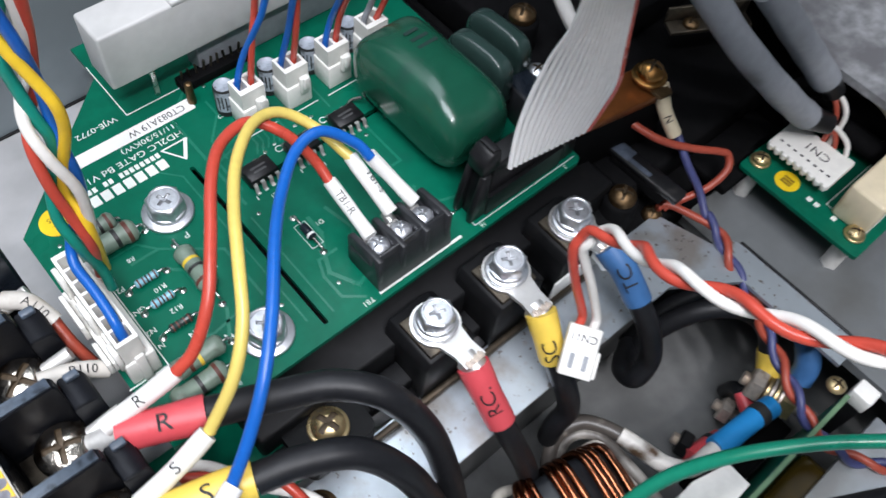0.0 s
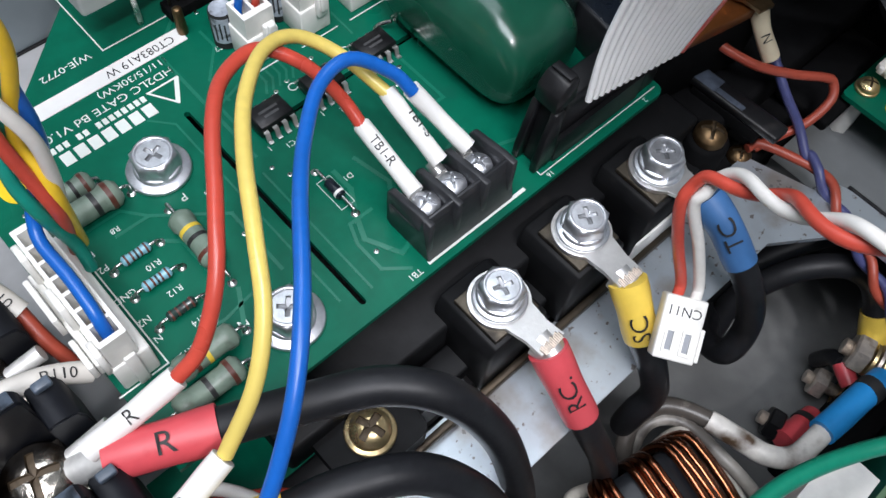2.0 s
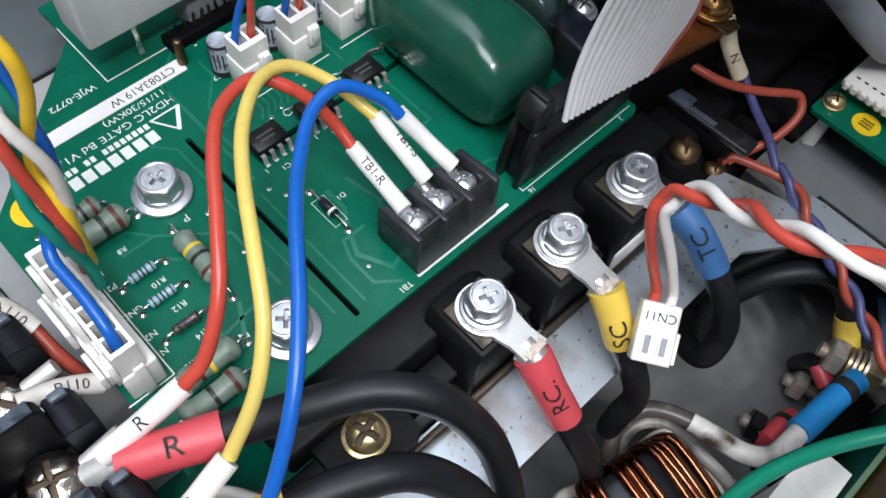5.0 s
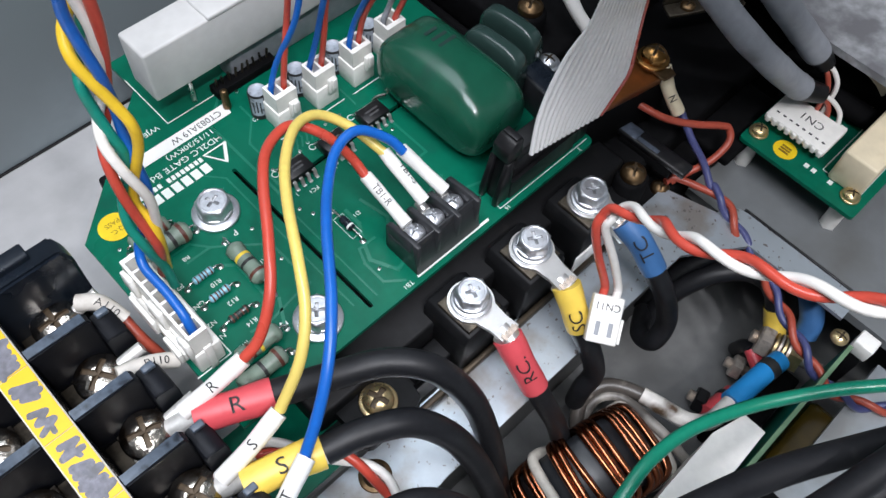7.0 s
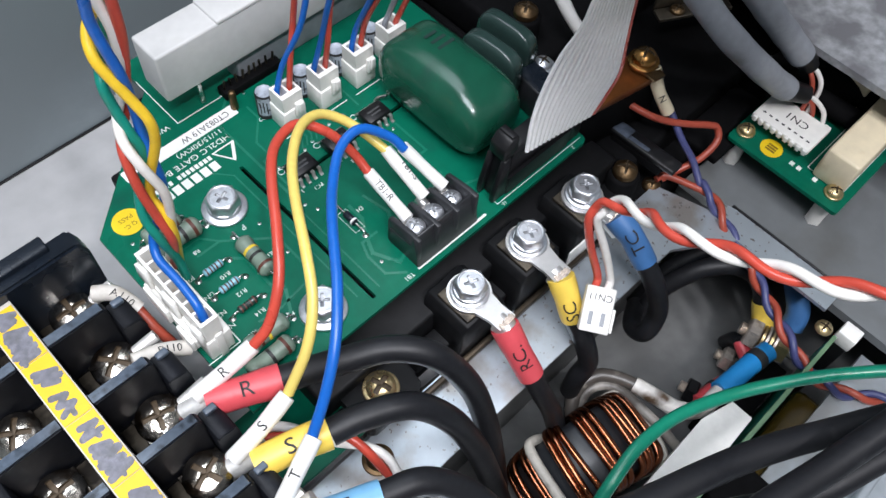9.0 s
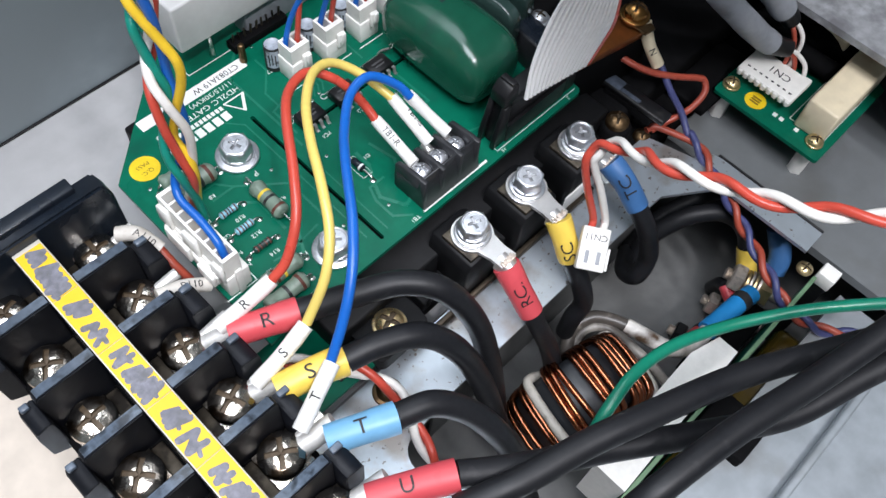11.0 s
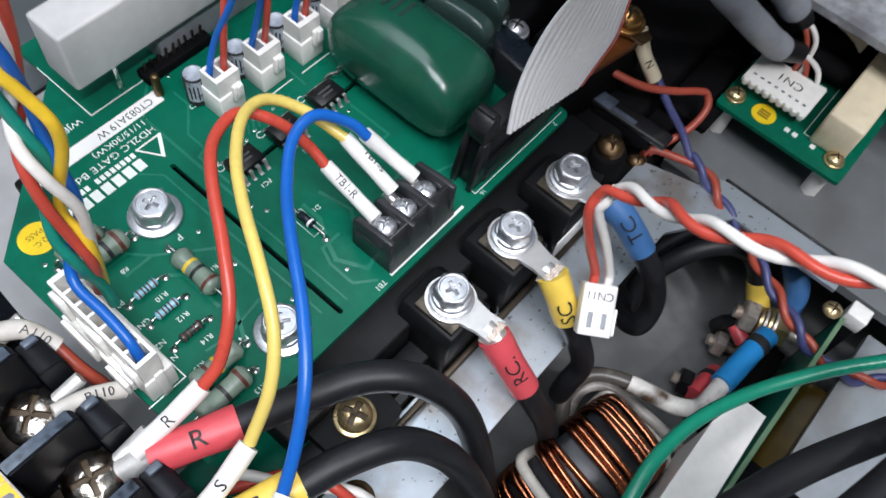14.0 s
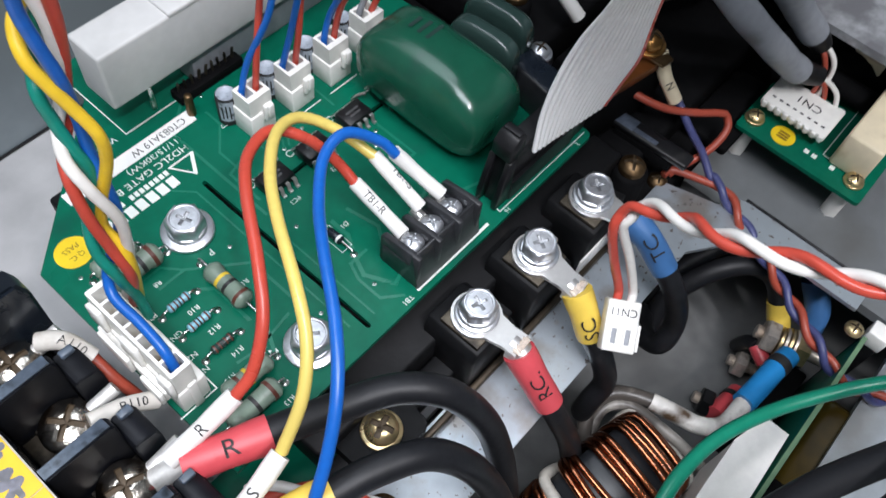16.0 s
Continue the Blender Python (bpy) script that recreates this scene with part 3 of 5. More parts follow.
wire("looped_cable", [(92.9, -50.5, -20), (100.5, -49, -8), (111.2, -55.1, 5), (121.4, -63.6, 8), (128, -71, 3), (131, -76.4, -5), (129.6, -80.2, -10.4)], 3.6, RUBBER, "black cable arching over the base plate", "cable", seg=14)
wire("looped_cable", [(100.7, -43.3, -26), (115.8, -44.8, -14), (132.1, -53.3, -2), (143, -64.7, 4), (145.8, -76, 4), (142.4, -83.3, 0)], 3.6, RUBBER, "black cable arching over the base plate", "cable", seg=14)
wire("cable_end_sleeve", [(138, -84.1, 2), (134.3, -91.6, -6), (130.5, -93.9, -12)], 4.4, TUBE_BLU, "dull blue sleeve at the end of a black cable", "cable sleeve", seg=16)

# ---- gate board ----
board = thing("gate_board", 0, 0, 48.4, label="green printed gate driver board with white lettering", category="circuit board")
slot_a = round_rect(-0.75, 0, 0.75, 65.5, 0.7, 3)
slot_b = round_rect(16, 49.2, 62, 50.8, 0.7, 3)
outline = [(-48.5, -3.8)] + arc(92, -1.3, 2.5, -90, 0, 4) + [(94.5, 128), (-4.5, 128), (-4.5, 113), (-48.5, 72)]
part("laminate", prism(B(), outline, 0, 1.6, [slot_a, slot_b]), PCB, board, smooth=0)


LAYER = itertools.count()


def line(bm, pts, w, z=1.62, h=0.05):
    """A printed or etched line; each stretch lies a hair higher than the last, so that no two tops share a plane."""
    for (x0, y0), (x1, y1) in zip(pts, pts[1:]):
        h = 0.04 + 0.0035 * (next(LAYER) % 11)
        d = Vector((x1 - x0, y1 - y0, 0))
        m = Matrix.Translation(((x0 + x1) / 2, (y0 + y1) / 2, z + h / 2)) @ Matrix.Rotation(math.atan2(d.y, d.x), 4, "Z") @ Matrix.Diagonal((d.length + w * 0.9, w, h, 1))
        bmesh.ops.create_cube(bm, size=1, matrix=m)


for pts, wd in (([(16, 30), (16, 24), (12.8, 18.6), (10, 12), (14, 4), (20, 6)], 1.2), ([(22, 30), (24, 20), (20, 14)], 1.0), ([(-23.5, 40), (-20, 37), (-20, 24)], 1.0), ([(-17.8, 20), (-21, 14), (-23, 11)], 1.0),
                ([(5, 45), (5, 84), (14, 92)], 0.9), ([(7, 50), (7, 62), (20, 66)], 0.8), ([(40, 30), (50, 30), (50, 46)], 0.9), ([(-30, 47), (-22, 47), (-8, 36), (-8, 18)], 0.8), ([(60, 8), (48, 12), (44, 30)], 0.9), ([(-3.6, 4), (-3.6, 64), (-8, 69)], 0.5), ([(3.6, 2), (3.6, 40)], 0.5), ([(16, 17), (10, 17), (8, 12), (8, 4), (13, 0)], 0.8), ([(47, 20), (40, 18), (40, 14)], 1.0), ([(-12, 18), (-24, 16), (-30, 17)], 0.7), ([(-36, 52), (-26, 52), (-22, 47)], 0.7), ([(66, 8), (86, 8), (90, 14), (90, 40)], 0.6), ([(10, 62), (10, 70), (17, 78), (17, 84)], 0.7), ([(30, 60), (31, 78)], 0.6), ([(46, 60), (46.6, 78)], 0.6)):
    bm = B()
    line(bm, pts, wd)
    part("copper_trace", bm, TRACE, board, "lighter green copper trace", smooth=0)
for k in range(5):
    bm = B()
    line(bm, [(18 + 2 * k, 58), (20 + 2 * k, 61), (20 + 2 * k, 64)], 0.6)
    part("copper_trace", bm, TRACE, board, smooth=0)
for pts, wd in (([(-4.5, 118), (-4.5, 93.7), (13.5, 93.7)], 0.35), ([(17, -1.6), (46, -1.6)], 0.9), ([(52, 1), (52, -1.4), (93, -1.4)], 0.25), ([(-49, 15.6), (-38, 15.6), (-38, 49), (-47, 49)], 0.35), ([(10.9, 21), (10.9, 30), (14.6, 30), (14.6, 21), (10.9, 21)], 0.13),
                ([(18.5, 64.5), (29.5, 64.5)], 0.35), ([(33.5, 64), (44.5, 64)], 0.35), ([(48.5, 63.6), (59.5, 63.6)], 0.35)):
    bm = B()
    line(bm, pts, wd)
    part("outline_print", bm, SILK, board, smooth=0)
for c in ((8.5, 55), (24, 55.6), (41, 56.6)):
    ring = [Vector((c[0] + 1.1 * math.cos(a), c[1] + 1.1 * math.sin(a), 1.64)) for a in (i * math.pi / 8 for i in range(17))]
    part("ring_print", tube(B(), ring, 0.18, 4), SILK, board)
bm = B()
line(bm, [(-3.6, 75.7), (4.6, 75.7), (0.6, 68.9), (-3.6, 75.7)], 0.5)
line(bm, [(4.2, 75.4), (0.7, 69.5)], 1.1)
part("triangle_mark", bm, SILK, board, "white triangle mark", smooth=0)
# maker's name as plain blocks
for k in range(7):
    x = -6.0 - 3.55 * k
    part("maker_block", box(B(), x - 1.35, 69.4, 1.62, x + 1.35, 73.0, 1.68), SILK, board, "plain white block", smooth=0)
for k, wd in enumerate((1.2,) * 8 + (0,) + (1.1,) * 2 + (0,) + (1.1,) * 3):
    if wd:
        x = -5.4 - 1.68 * k
        part("maker_bar", box(B(), x - 0.6, 74.0, 1.62, x + 0.6, 75.8, 1.67), SILK, board, "short white bar", smooth=0)
for words, size, x, y, wd in (("HD2LC GATE Bd V1.0", 3.2, -11.9, 78.5, 33.6), ("(11/15/30KW)", 2.8, -3.7, 82.0, 18.4), ("WJE-0772", 2.9, -14.2, 94.5, 13.2), ("P", 3.0, -13.6, 46.3, 0), ("N", 3.0, -21.8, 13.0, 0),
                              ("TB1", 2.2, 12.6, -1.8, 0), ("D1", 2.1, 17.6, 27.0, 0), ("PC1", 2.1, 13.8, 42.6, 0), ("PC2", 2.1, 30, 42.8, 0), ("1", 2.3, 8.8, 44.6, 0), ("1", 2.3, 24.4, 44.8, 0), ("C2", 2.3, 17.6, 76.8, 0), ("16", 2.0, 54, -2.6, 0), ("2", 2.0, 88, -2.6, 0),
                              ("R8", 2.0, -29.5, 48.6, 0), ("R10", 2.2, -28.0, 36.2, 0), ("R12", 2.2, -28, 28.2, 0), ("R14", 2.2, -28, 19.4, 0), ("R11", 2.0, -14.0, 33.0, 0), ("R15", 2.0, -34, 15.2, 0), ("R13", 2.0, -28, 0.4, 0),
                              ("P", 2.3, -36.4, 46.6, 0), ("P2", 2.3, -36.4, 42.0, 0), ("GND", 2.3, -36.6, 33.6, 0), ("N2", 2.3, -36.6, 26.4, 0), ("N", 2.3, -36.6, 21.4, 0)):
    flat_words(words, size, x, y, 1.66, 180, board, SILK, width=wd)
# solder pads and vias
pad = mesh_from("solder_pad", lathe(B(), [(0, 0.5), (0.45, 0.45), (1.0, 0.1), (1.1, 0)], 12), SOLDER)
for x, y in ((12.7, 32.8), (12.7, 18.4), (-35.2, 39.8), (-23.8, 39.8), (-35.2, 31.9), (-23.8, 31.9), (-35.2, 23), (-23.8, 23), (-18, 45.4), (-18, 22), (-22.2, 11.2), (-25.6, 4.6), (-41, 11.2), (-45, 4.6), (-21.7, 54.4), (-25.5, 60.8), (-42.7, 54.4), (-40.5, 60.8)):
    ob = new("solder_pad", pad)
    ob.parent, ob.location = board, (x * MM, y * MM, 1.6 * MM)
via = mesh_from("via", lathe(B(), [(0.2, -0.3), (0.22, 0.05), (0.55, 0.06), (0.62, 0)], 10), SOLDER)
for x, y in ((20, 57), (24, 58), (9, 57), (35, 56), (33, 60), (39, 60), (6, 40), (8, 36), (48, 44), (44, 40), (-5, 88), (-9, 30), (-9, 44), (20, 90), (-42, 64), (-20, 30), (-6, 12), (10, 8), (50, 6), (88, 10)):
    ob = new("via", via)
    ob.parent, ob.location = board, (x * MM, y * MM, 1.6 * MM)

lab = tagged(new("paper_label", mesh_from("paper_label", prism(B(), round_rect(-30.3, 83.9, 13.4, 88.6, 0.3, 2), 50.05, 50.25), LABEL, 0)), "white printed paper label stuck on the green board", "label")
flat_words("CT083A19 W", 3.5, 1.2, 86.3, 50.28, 180, lab, INK, width=18.8)
qc = tagged(new("round_sticker", mesh_from("round_sticker", prism(B(), arc(-38.6, 71.6, 5.0, 0, 350, 35), 50.05, 50.2), STICKER, 0)), "yellow round inspection sticker on the green board", "sticker")
flat_words("Q.C.", 2.2, -38.6, 69.9, 50.24, 180, qc, STICKER_INK)
flat_words("PASS", 2.3, -38.6, 73.0, 50.24, 180, qc, STICKER_INK)

hex_bolt("board_bolt", -13.6, 55.6, 50, 20, STEEL, "zinc-plated hexagon bolt with wide washer on the board", r=4.9, washer=7.3, group="board bolts", tall=4.3)
hex_bolt("board_bolt", -13.9, 7.2, 50, 50, STEEL, "zinc-plated hexagon bolt with wide washer on the board", r=4.9, washer=7.3, group="board bolts", tall=4.3)


# ---- small parts on the board ----
def resistor(name, x, y, z, turn, length, r, mat, bands, label, group, span, bulge=1.15):
    t = thing(name, x, y, z, turn, label=label, category="resistor", group=group)
    L = length / 2
    prof = [(0, -L), (r * 0.75, -L), (r * bulge, -L * 0.86), (r * bulge, -L * 0.62), (r, -L * 0.5), (r, L * 0.5), (r * bulge, L * 0.62), (r * bulge, L * 0.86), (r * 0.75, L), (0, L)]
    lie = Matrix.Translation((0, 0, r * bulge + 0.4)) @ Matrix.Rotation(math.pi / 2, 4, "Y")
    part("body", lathe(B(), prof, 20, lie), mat, t)
    for f, bmat in bands:
        rr = (r * bulge if abs(f) > 0.6 else r) * 1.02
        part("colour_band", lathe(B(), [(rr * 0.9, f * L - 0.07 * L), (rr, f * L - 0.07 * L), (rr, f * L + 0.07 * L), (rr * 0.9, f * L + 0.07 * L)], 20, lie), bmat, t)
    for s in (-1, 1):
        h = r * bulge + 0.4
        part("lead", tube(B(), smooth_path([(s * (L - 0.3), 0, h), (s * (span / 2 - 1), 0, h), (s * span / 2, 0, h - 0.8), (s * span / 2, 0, 0)], 5), 0.42, 8), SOLDER, t)
    return t


std = ((-0.72, BAND_BRN), (-0.3, BAND_BRN), (0.0, BAND_BLK), (0.3, BAND_BRN), (0.72, BAND_BRN))
for y, coat, look_of in ((39.8, RES_BLUE, "light blue metal film resistor with dark bands"), (31.9, RES_BLUE, "light blue metal film resistor with dark bands"), (23.0, EPOXY_GREY, "dark scorched metal film resistor with dark bands")):
    resistor("small_resistor", -29.5, y, 50, 0, 6.6, 1.05, coat, std, look_of, "small resistors", 11.2)
resistor("power_resistor", -18, 33.8, 50, 90, 14.5, 2.5, RES_GREEN, ((0.28, BAND_YEL), (-0.1, BAND_BLK), (-0.72, BAND_BRN)), "grey-green power resistor with yellow band", "power resistors", 23)
resistor("power_resistor", -31.5, 11.2, 50, 0, 14, 2.4, RES_GREEN, ((0.6, RES_BLUE), (0.0, BAND_YEL), (-0.4, BAND_BRN)), "grey-green power resistor with blue and yellow bands", "power resistors", 18.2)
resistor("power_resistor", -35.2, 4.6, 50, 0, 15, 2.5, RES_GREEN, ((0.66, BAND_BRN), (0.0, BAND_BLK)), "grey-green power resistor with dark bands", "power resistors", 19)
resistor("power_resistor", -32.2, 54.4, 50, 0, 17, 2.8, RES_GREEN, ((0.3, BAND_BLK), (0.7, BAND_BRN)), "grey-green power resistor beside the harness", "power resistors", 21)
resistor("power_resistor", -33.0, 60.8, 50, 0, 12.5, 2.3, RES_GREEN, ((0.3, BAND_BLK), (0.7, BAND_BRN)), "grey-green power resistor beside the harness", "power resistors", 15)
dio = thing("diode", 12.7, 25.6, 50, 90, label="black glass diode with silver leads", category="diode")
lie = Matrix.Translation((0, 0, 1.5)) @ Matrix.Rotation(math.pi / 2, 4, "Y")
part("body", lathe(B(), [(0, -2.6), (1.1, -2.5), (1.3, -2.2), (1.3, 2.2), (1.1, 2.5), (0, 2.6)], 18, lie), BLACK_GLOSS, dio)
part("polarity_band", lathe(B(), [(1.2, -1.9), (1.34, -1.9), (1.34, -1.2), (1.2, -1.2)], 18, lie), LABEL, dio)
for s in (-1, 1):
    part("lead", tube(B(), smooth_path([(s * 2.4, 0, 1.5), (s * 6.0, 0, 1.5), (s * 7, 0, 0.9), (s * 7.1, 0, 0)], 5), 0.45, 8), SOLDER, dio)


def opto(x, y):
    t = thing("optocoupler", x, y, 50, label="black eight-pin optocoupler chip with bent silver pins", category="chip", group="optocouplers")
    bm = B()
    extrude_profile(bm, [(-4.9, 0.9), (4.9, 0.9), (4.9, 2.6), (4.5, 4.1), (-4.5, 4.1), (-4.9, 2.6)], -3.2, 3.2)
    bmesh.ops.bevel(bm, geom=bm.edges[:], offset=0.25, segments=1, affect="EDGES")
    part("body", bm, BLACK, t)
    for s in (-1, 1):
        for k in range(4):
            px = -3.81 + 2.54 * k
            bm = B()
            extrude_profile(bm, [(s * 3.1, 2.3), (s * 3.1, 2.75), (s * 4.2, 2.75), (s * 4.6, 0.55), (s * 5.6, 0.5), (s * 5.6, 0.1), (s * 4.3, 0.1), (s * 3.9, 2.3)], px - 0.6, px + 0.6, Matrix.Rotation(math.pi / 2, 4, "Z") @ Matrix.Diagonal((1, -1, 1, 1)))
            part("pin", bm, SOLDER, t)
    bm = B()
    box(bm, -2.5, 0.3, 4.11, 2.5, 1.0, 4.13)
    box(bm, -2.0, -1.2, 4.11, 2.0, -0.5, 4.13)
    part("marking", bm, FAINT, t, "faint unreadable grey marking", smooth=0)
    return t


opto(13.8, 50.6)
opto(29.2, 50.6)
opto(46.0, 51.4)
opto(61.0, 51.0)

# three-way terminal strip TB1
tb = thing("terminal_strip", 29.7, 4.2, 50, label="black three-way barrier terminal strip on the board", category="terminal block")
bm = B()
extrude_profile(bm, [(-5.8, 0), (7.6, 0), (7.6, 8.2), (-0.6, 8.2), (-2.4, 8.6), (-2.4, 13.6), (-3.4, 14), (-3.4, 9.5)][::-1], -13.0, 13.0, Matrix.Rotation(math.pi / 2, 4, "Z") @ Matrix.Diagonal((1, -1, 1, 1)))
bmesh.ops.bevel(bm, geom=bm.edges[:], offset=0.25, segments=1, affect="EDGES")
part("base", bm, STRIP_BLACK, tb)
for k in range(4):
    x = -12.0 + 8.0 * k
    bm = B()
    extrude_profile(bm, [(-5.0, 0.1), (8.6, 0.1), (8.6, 11.2), (7.6, 12.6), (-1.5, 13.9), (-5.0, 13.9)], x - 0.8, x + 0.8, Matrix.Rotation(math.pi / 2, 4, "Z") @ Matrix.Diagonal((1, -1, 1, 1)))
    bmesh.ops.bevel(bm, geom=bm.edges[:], offset=0.25, segments=1, affect="EDGES")
    part("barrier", bm, STRIP_BLACK, tb)
for k in range(3):
    x = 22.0 + 7.7 * k
    pan_screw("clamp_screw", x, 5.9, 58.6, 25 + 30 * k, STEEL, "small silver cross-head screw clamping a wire in the strip", r=3.2, h=3.0, group="strip screws", cross=0.74, recess=ZINC_SHADE)
    t = thing("wire_lug", x, 8.4, 58.3, label="tinned crimp lug under a strip screw", category="cable lug", group="strip lugs")
    part("tongue", prism(B(), arc(0, -2.5, 2.9, -180, 0, 10) + [(1.6, 2), (-1.6, 2)], 0, 0.6), TIN, t)
    part("barrel", tube(B(), [Vector((0, 1.2, 0.9)), Vector((0.2, 4.5, 1.6))], 1.7, 12), TIN, t)


def white_sleeve(pts, r, words, size, label, along=0.45, flip=False, across=False, mat=SLEEVE, toward=VIEW):
    t = tagged(new("wire_sleeve", mesh_from("wire_sleeve", tube(B(), smooth_path(pts, 5), r, 16, r_at=lambda f: 1 + 0.03 * math.sin(8 * f)), mat)), label, "wire sleeve")
    if words:
        sleeve_words(words, size, pts, r * 1.05, toward, t, along, flip, across)
    return t


wire("loop_wire", [(-39.3, 4, 68), (-33.4, 4.2, 72), (-25.6, 8.4, 80), (-17.6, 18.2, 85), (-7.7, 32.9, 86), (0.7, 41.9, 84), (10.5, 44.9, 82), (17.1, 39.1, 78), (21.4, 33.1, 70), (22.2, 26.5, 65)], 1.5, WIRE_RED, "red insulated wire looping from the power terminals to the strip", seg=14)
white_sleeve([(22.4, 27.5, 65), (21.9, 17.2, 63), (21.6, 8.8, 61)], 2.0, "TB1-R", 2.9, "white marker sleeve lettered in black on a red wire", 0.42)
wire("loop_wire", [(-41.1, -12.8, 68), (-31.5, -10.1, 78), (-23.7, -3.7, 85), (-17.1, 6.5, 90), (-9.1, 20.4, 90), (-0.6, 32.3, 88), (9.9, 41.6, 85), (19, 43.6, 81), (25.5, 37.5, 76), (29.1, 26.3, 71)], 1.5, WIRE_YEL, "yellow insulated wire looping from the power terminals to the strip", seg=14)
white_sleeve([(29.3, 27.3, 71), (29.6, 19.3, 67), (30.4, 11.1, 62)], 2.0, "TB1-S", 2.9, "white marker sleeve lettered in black on a yellow wire", 0.5, toward=(120, -50, 240))
wire("loop_wire", [(-44.2, -25.6, 66), (-35.9, -22, 75), (-27.1, -16.2, 83), (-17.6, -6.3, 87), (-6.1, 9.2, 86), (3.4, 20.6, 83), (14.2, 29.9, 82), (23.2, 31.3, 82), (30.2, 26.3, 77), (32.4, 22.2, 73)], 1.5, WIRE_BLU, "blue insulated wire looping from the power terminals to the strip", seg=14)
white_sleeve([(32.6, 23.4, 73), (35.4, 17.8, 67), (37.6, 9.7, 62)], 2.0, "", 3.1, "plain white marker sleeve on a blue wire")
white_sleeve([(-39.1, 4.5, 67), (-48.2, 5, 64), (-58.3, 5.8, 61)], 2.35, "R", 4.0, "white marker sleeve with one black letter on a red wire", 0.5, flip=True)
white_sleeve([(-41.6, -13, 68), (-50.9, -14.2, 65), (-61.2, -14.4, 61)], 2.35, "S", 4.0, "white marker sleeve with one black letter on a yellow wire", 0.45, flip=True)
white_sleeve([(-43.6, -26, 67), (-51.4, -29, 65), (-60.9, -32.5, 61)], 2.35, "T", 4.0, "white marker sleeve with one black letter on a blue wire", 0.5, flip=True)


# upright two-way connectors
def upright_connector(x, y, label="white upright two-way wire connector on the board"):
    t = thing("wire_connector", x, y, 50, label=label, category="connector", group="upright connectors")
    bm = B()
    box(bm, -4.4, -4.0, 0, 4.4, 4.2, 9, 0.4)
    part("header", bm, WHITE, t)
    bm = B()
    prism(bm, [(-4, -3.4), (4, -3.4), (4, 3.6), (-4, 3.6)], 9.05, 15.5, [[(-3.2, -1.6), (-0.4, -1.6), (-0.4, 2.6), (-3.2, 2.6)], [(0.4, -1.6), (3.2, -1.6), (3.2, 2.6), (0.4, 2.6)]])
    part("plug", bm, WHITE, t)
    bm = B()
    box(bm, -0.2, -5.6, 6.2, 3.0, -4.1, 12.4, 0.4)
    box(bm, 0.4, -6.6, 8.4, 2.4, -5.5, 13.0, 0.3)
    part("latch", bm, WHITE, t)
    return t


for x, y in ((24.4, 70.2), (39.4, 69.6), (54.6, 69.2), (70.2, 69.6)):
    upright_connector(x, y)
for pts, mat, c in (([(22.5, 72.3, 64), (26, 72.1, 74), (31, 67.5, 90), (34, 65.3, 105)], WIRE_BLU, "blue"), ([(26.1, 70.4, 64), (28.5, 70.2, 80), (30.9, 70.6, 90), (31.2, 67.7, 105)], WIRE_RED, "red"), ([(37.2, 71.4, 64), (39.9, 69.3, 78), (40.5, 65.9, 92), (41, 62.3, 105)], WIRE_BLU, "blue"), ([(40.8, 69.9, 64), (41.5, 67.9, 78), (42.4, 67, 90), (41, 62.3, 105)], WIRE_RED, "red"), ([(53.3, 70.8, 64), (55.4, 70.5, 72), (55.8, 65.5, 84), (55.3, 58.8, 98)], WIRE_BLU, "blue"), ([(56.1, 69.4, 64), (57, 68.1, 74), (57.1, 64.3, 84), (57.2, 57.1, 98)], WIRE_RED, "red"), ([(68.8, 71.4, 64), (70.6, 70.5, 70), (70.3, 66, 82)], GREY_HOSE, "grey"), ([(71.5, 69.1, 64), (73.3, 67.2, 72), (73.1, 62.4, 84)], WIRE_RED, "red")):
    wire("connector_wire", [(pts[0][0], pts[0][1], 58)] + list(pts), 1.0, mat, c + " thin wire rising from a white upright connector", seg=10)


def small_can(x, y, r, h):
    t = thing("electrolytic_capacitor", x, y, 50, label="small black electrolytic capacitor with silver top", category="capacitor", group="small capacitors")
    part("sleeve", lathe(B(), [(0, 0.3), (r, 0.3), (r, 1.0), (r * 0.96, 1.5), (r, 2.0), (r, h - 0.6), (r * 0.9, h)], 22), INK, t)
    part("top", lathe(B(), [(r * 0.9, h), (r * 0.86, h - 0.25), (r * 0.2, h - 0.3), (0, h - 0.5)], 22), CAN_LABEL, t, smooth=10)
    bm = B()
    band = [(math.cos(radians(a)) * q, math.sin(radians(a)) * q) for q, way in ((r * 1.015, 1), (r * 0.95, -1)) for a in [185 + 9 * i for i in range(10)][::way]]
    prism(bm, band, 2.2, h - 0.8)
    part("stripe", bm, CAN_LABEL, t, "pale blue-grey printed stripe")
    for k in range(3):
        a = radians(205 + 20 * k)
        part("print_bar", tube(B(), [Vector((r * math.cos(a) * 1.0, r * math.sin(a) * 1.0, 3.2 + 0.6 * (k % 2))), Vector((r * math.cos(a) * 1.0, r * math.sin(a) * 1.0, h - 2.6 + 0.5 * (k % 2)))], 0.24, 6), INK, t, "unreadable dark print")


for x, y in ((20.6, 77.6), (35.6, 76.8), (50.8, 76.4), (66.2, 76.6)):
    small_can(x, y, 3.2, 11)
pin = thing("pin_header", 13.5, 87.5, 50, label="black pin header with dull bent pins", category="connector")
part("strip", box(B(), 0, 3, 0, 24, 8, 3.4, 0.3), BLACK_DEEP, pin)
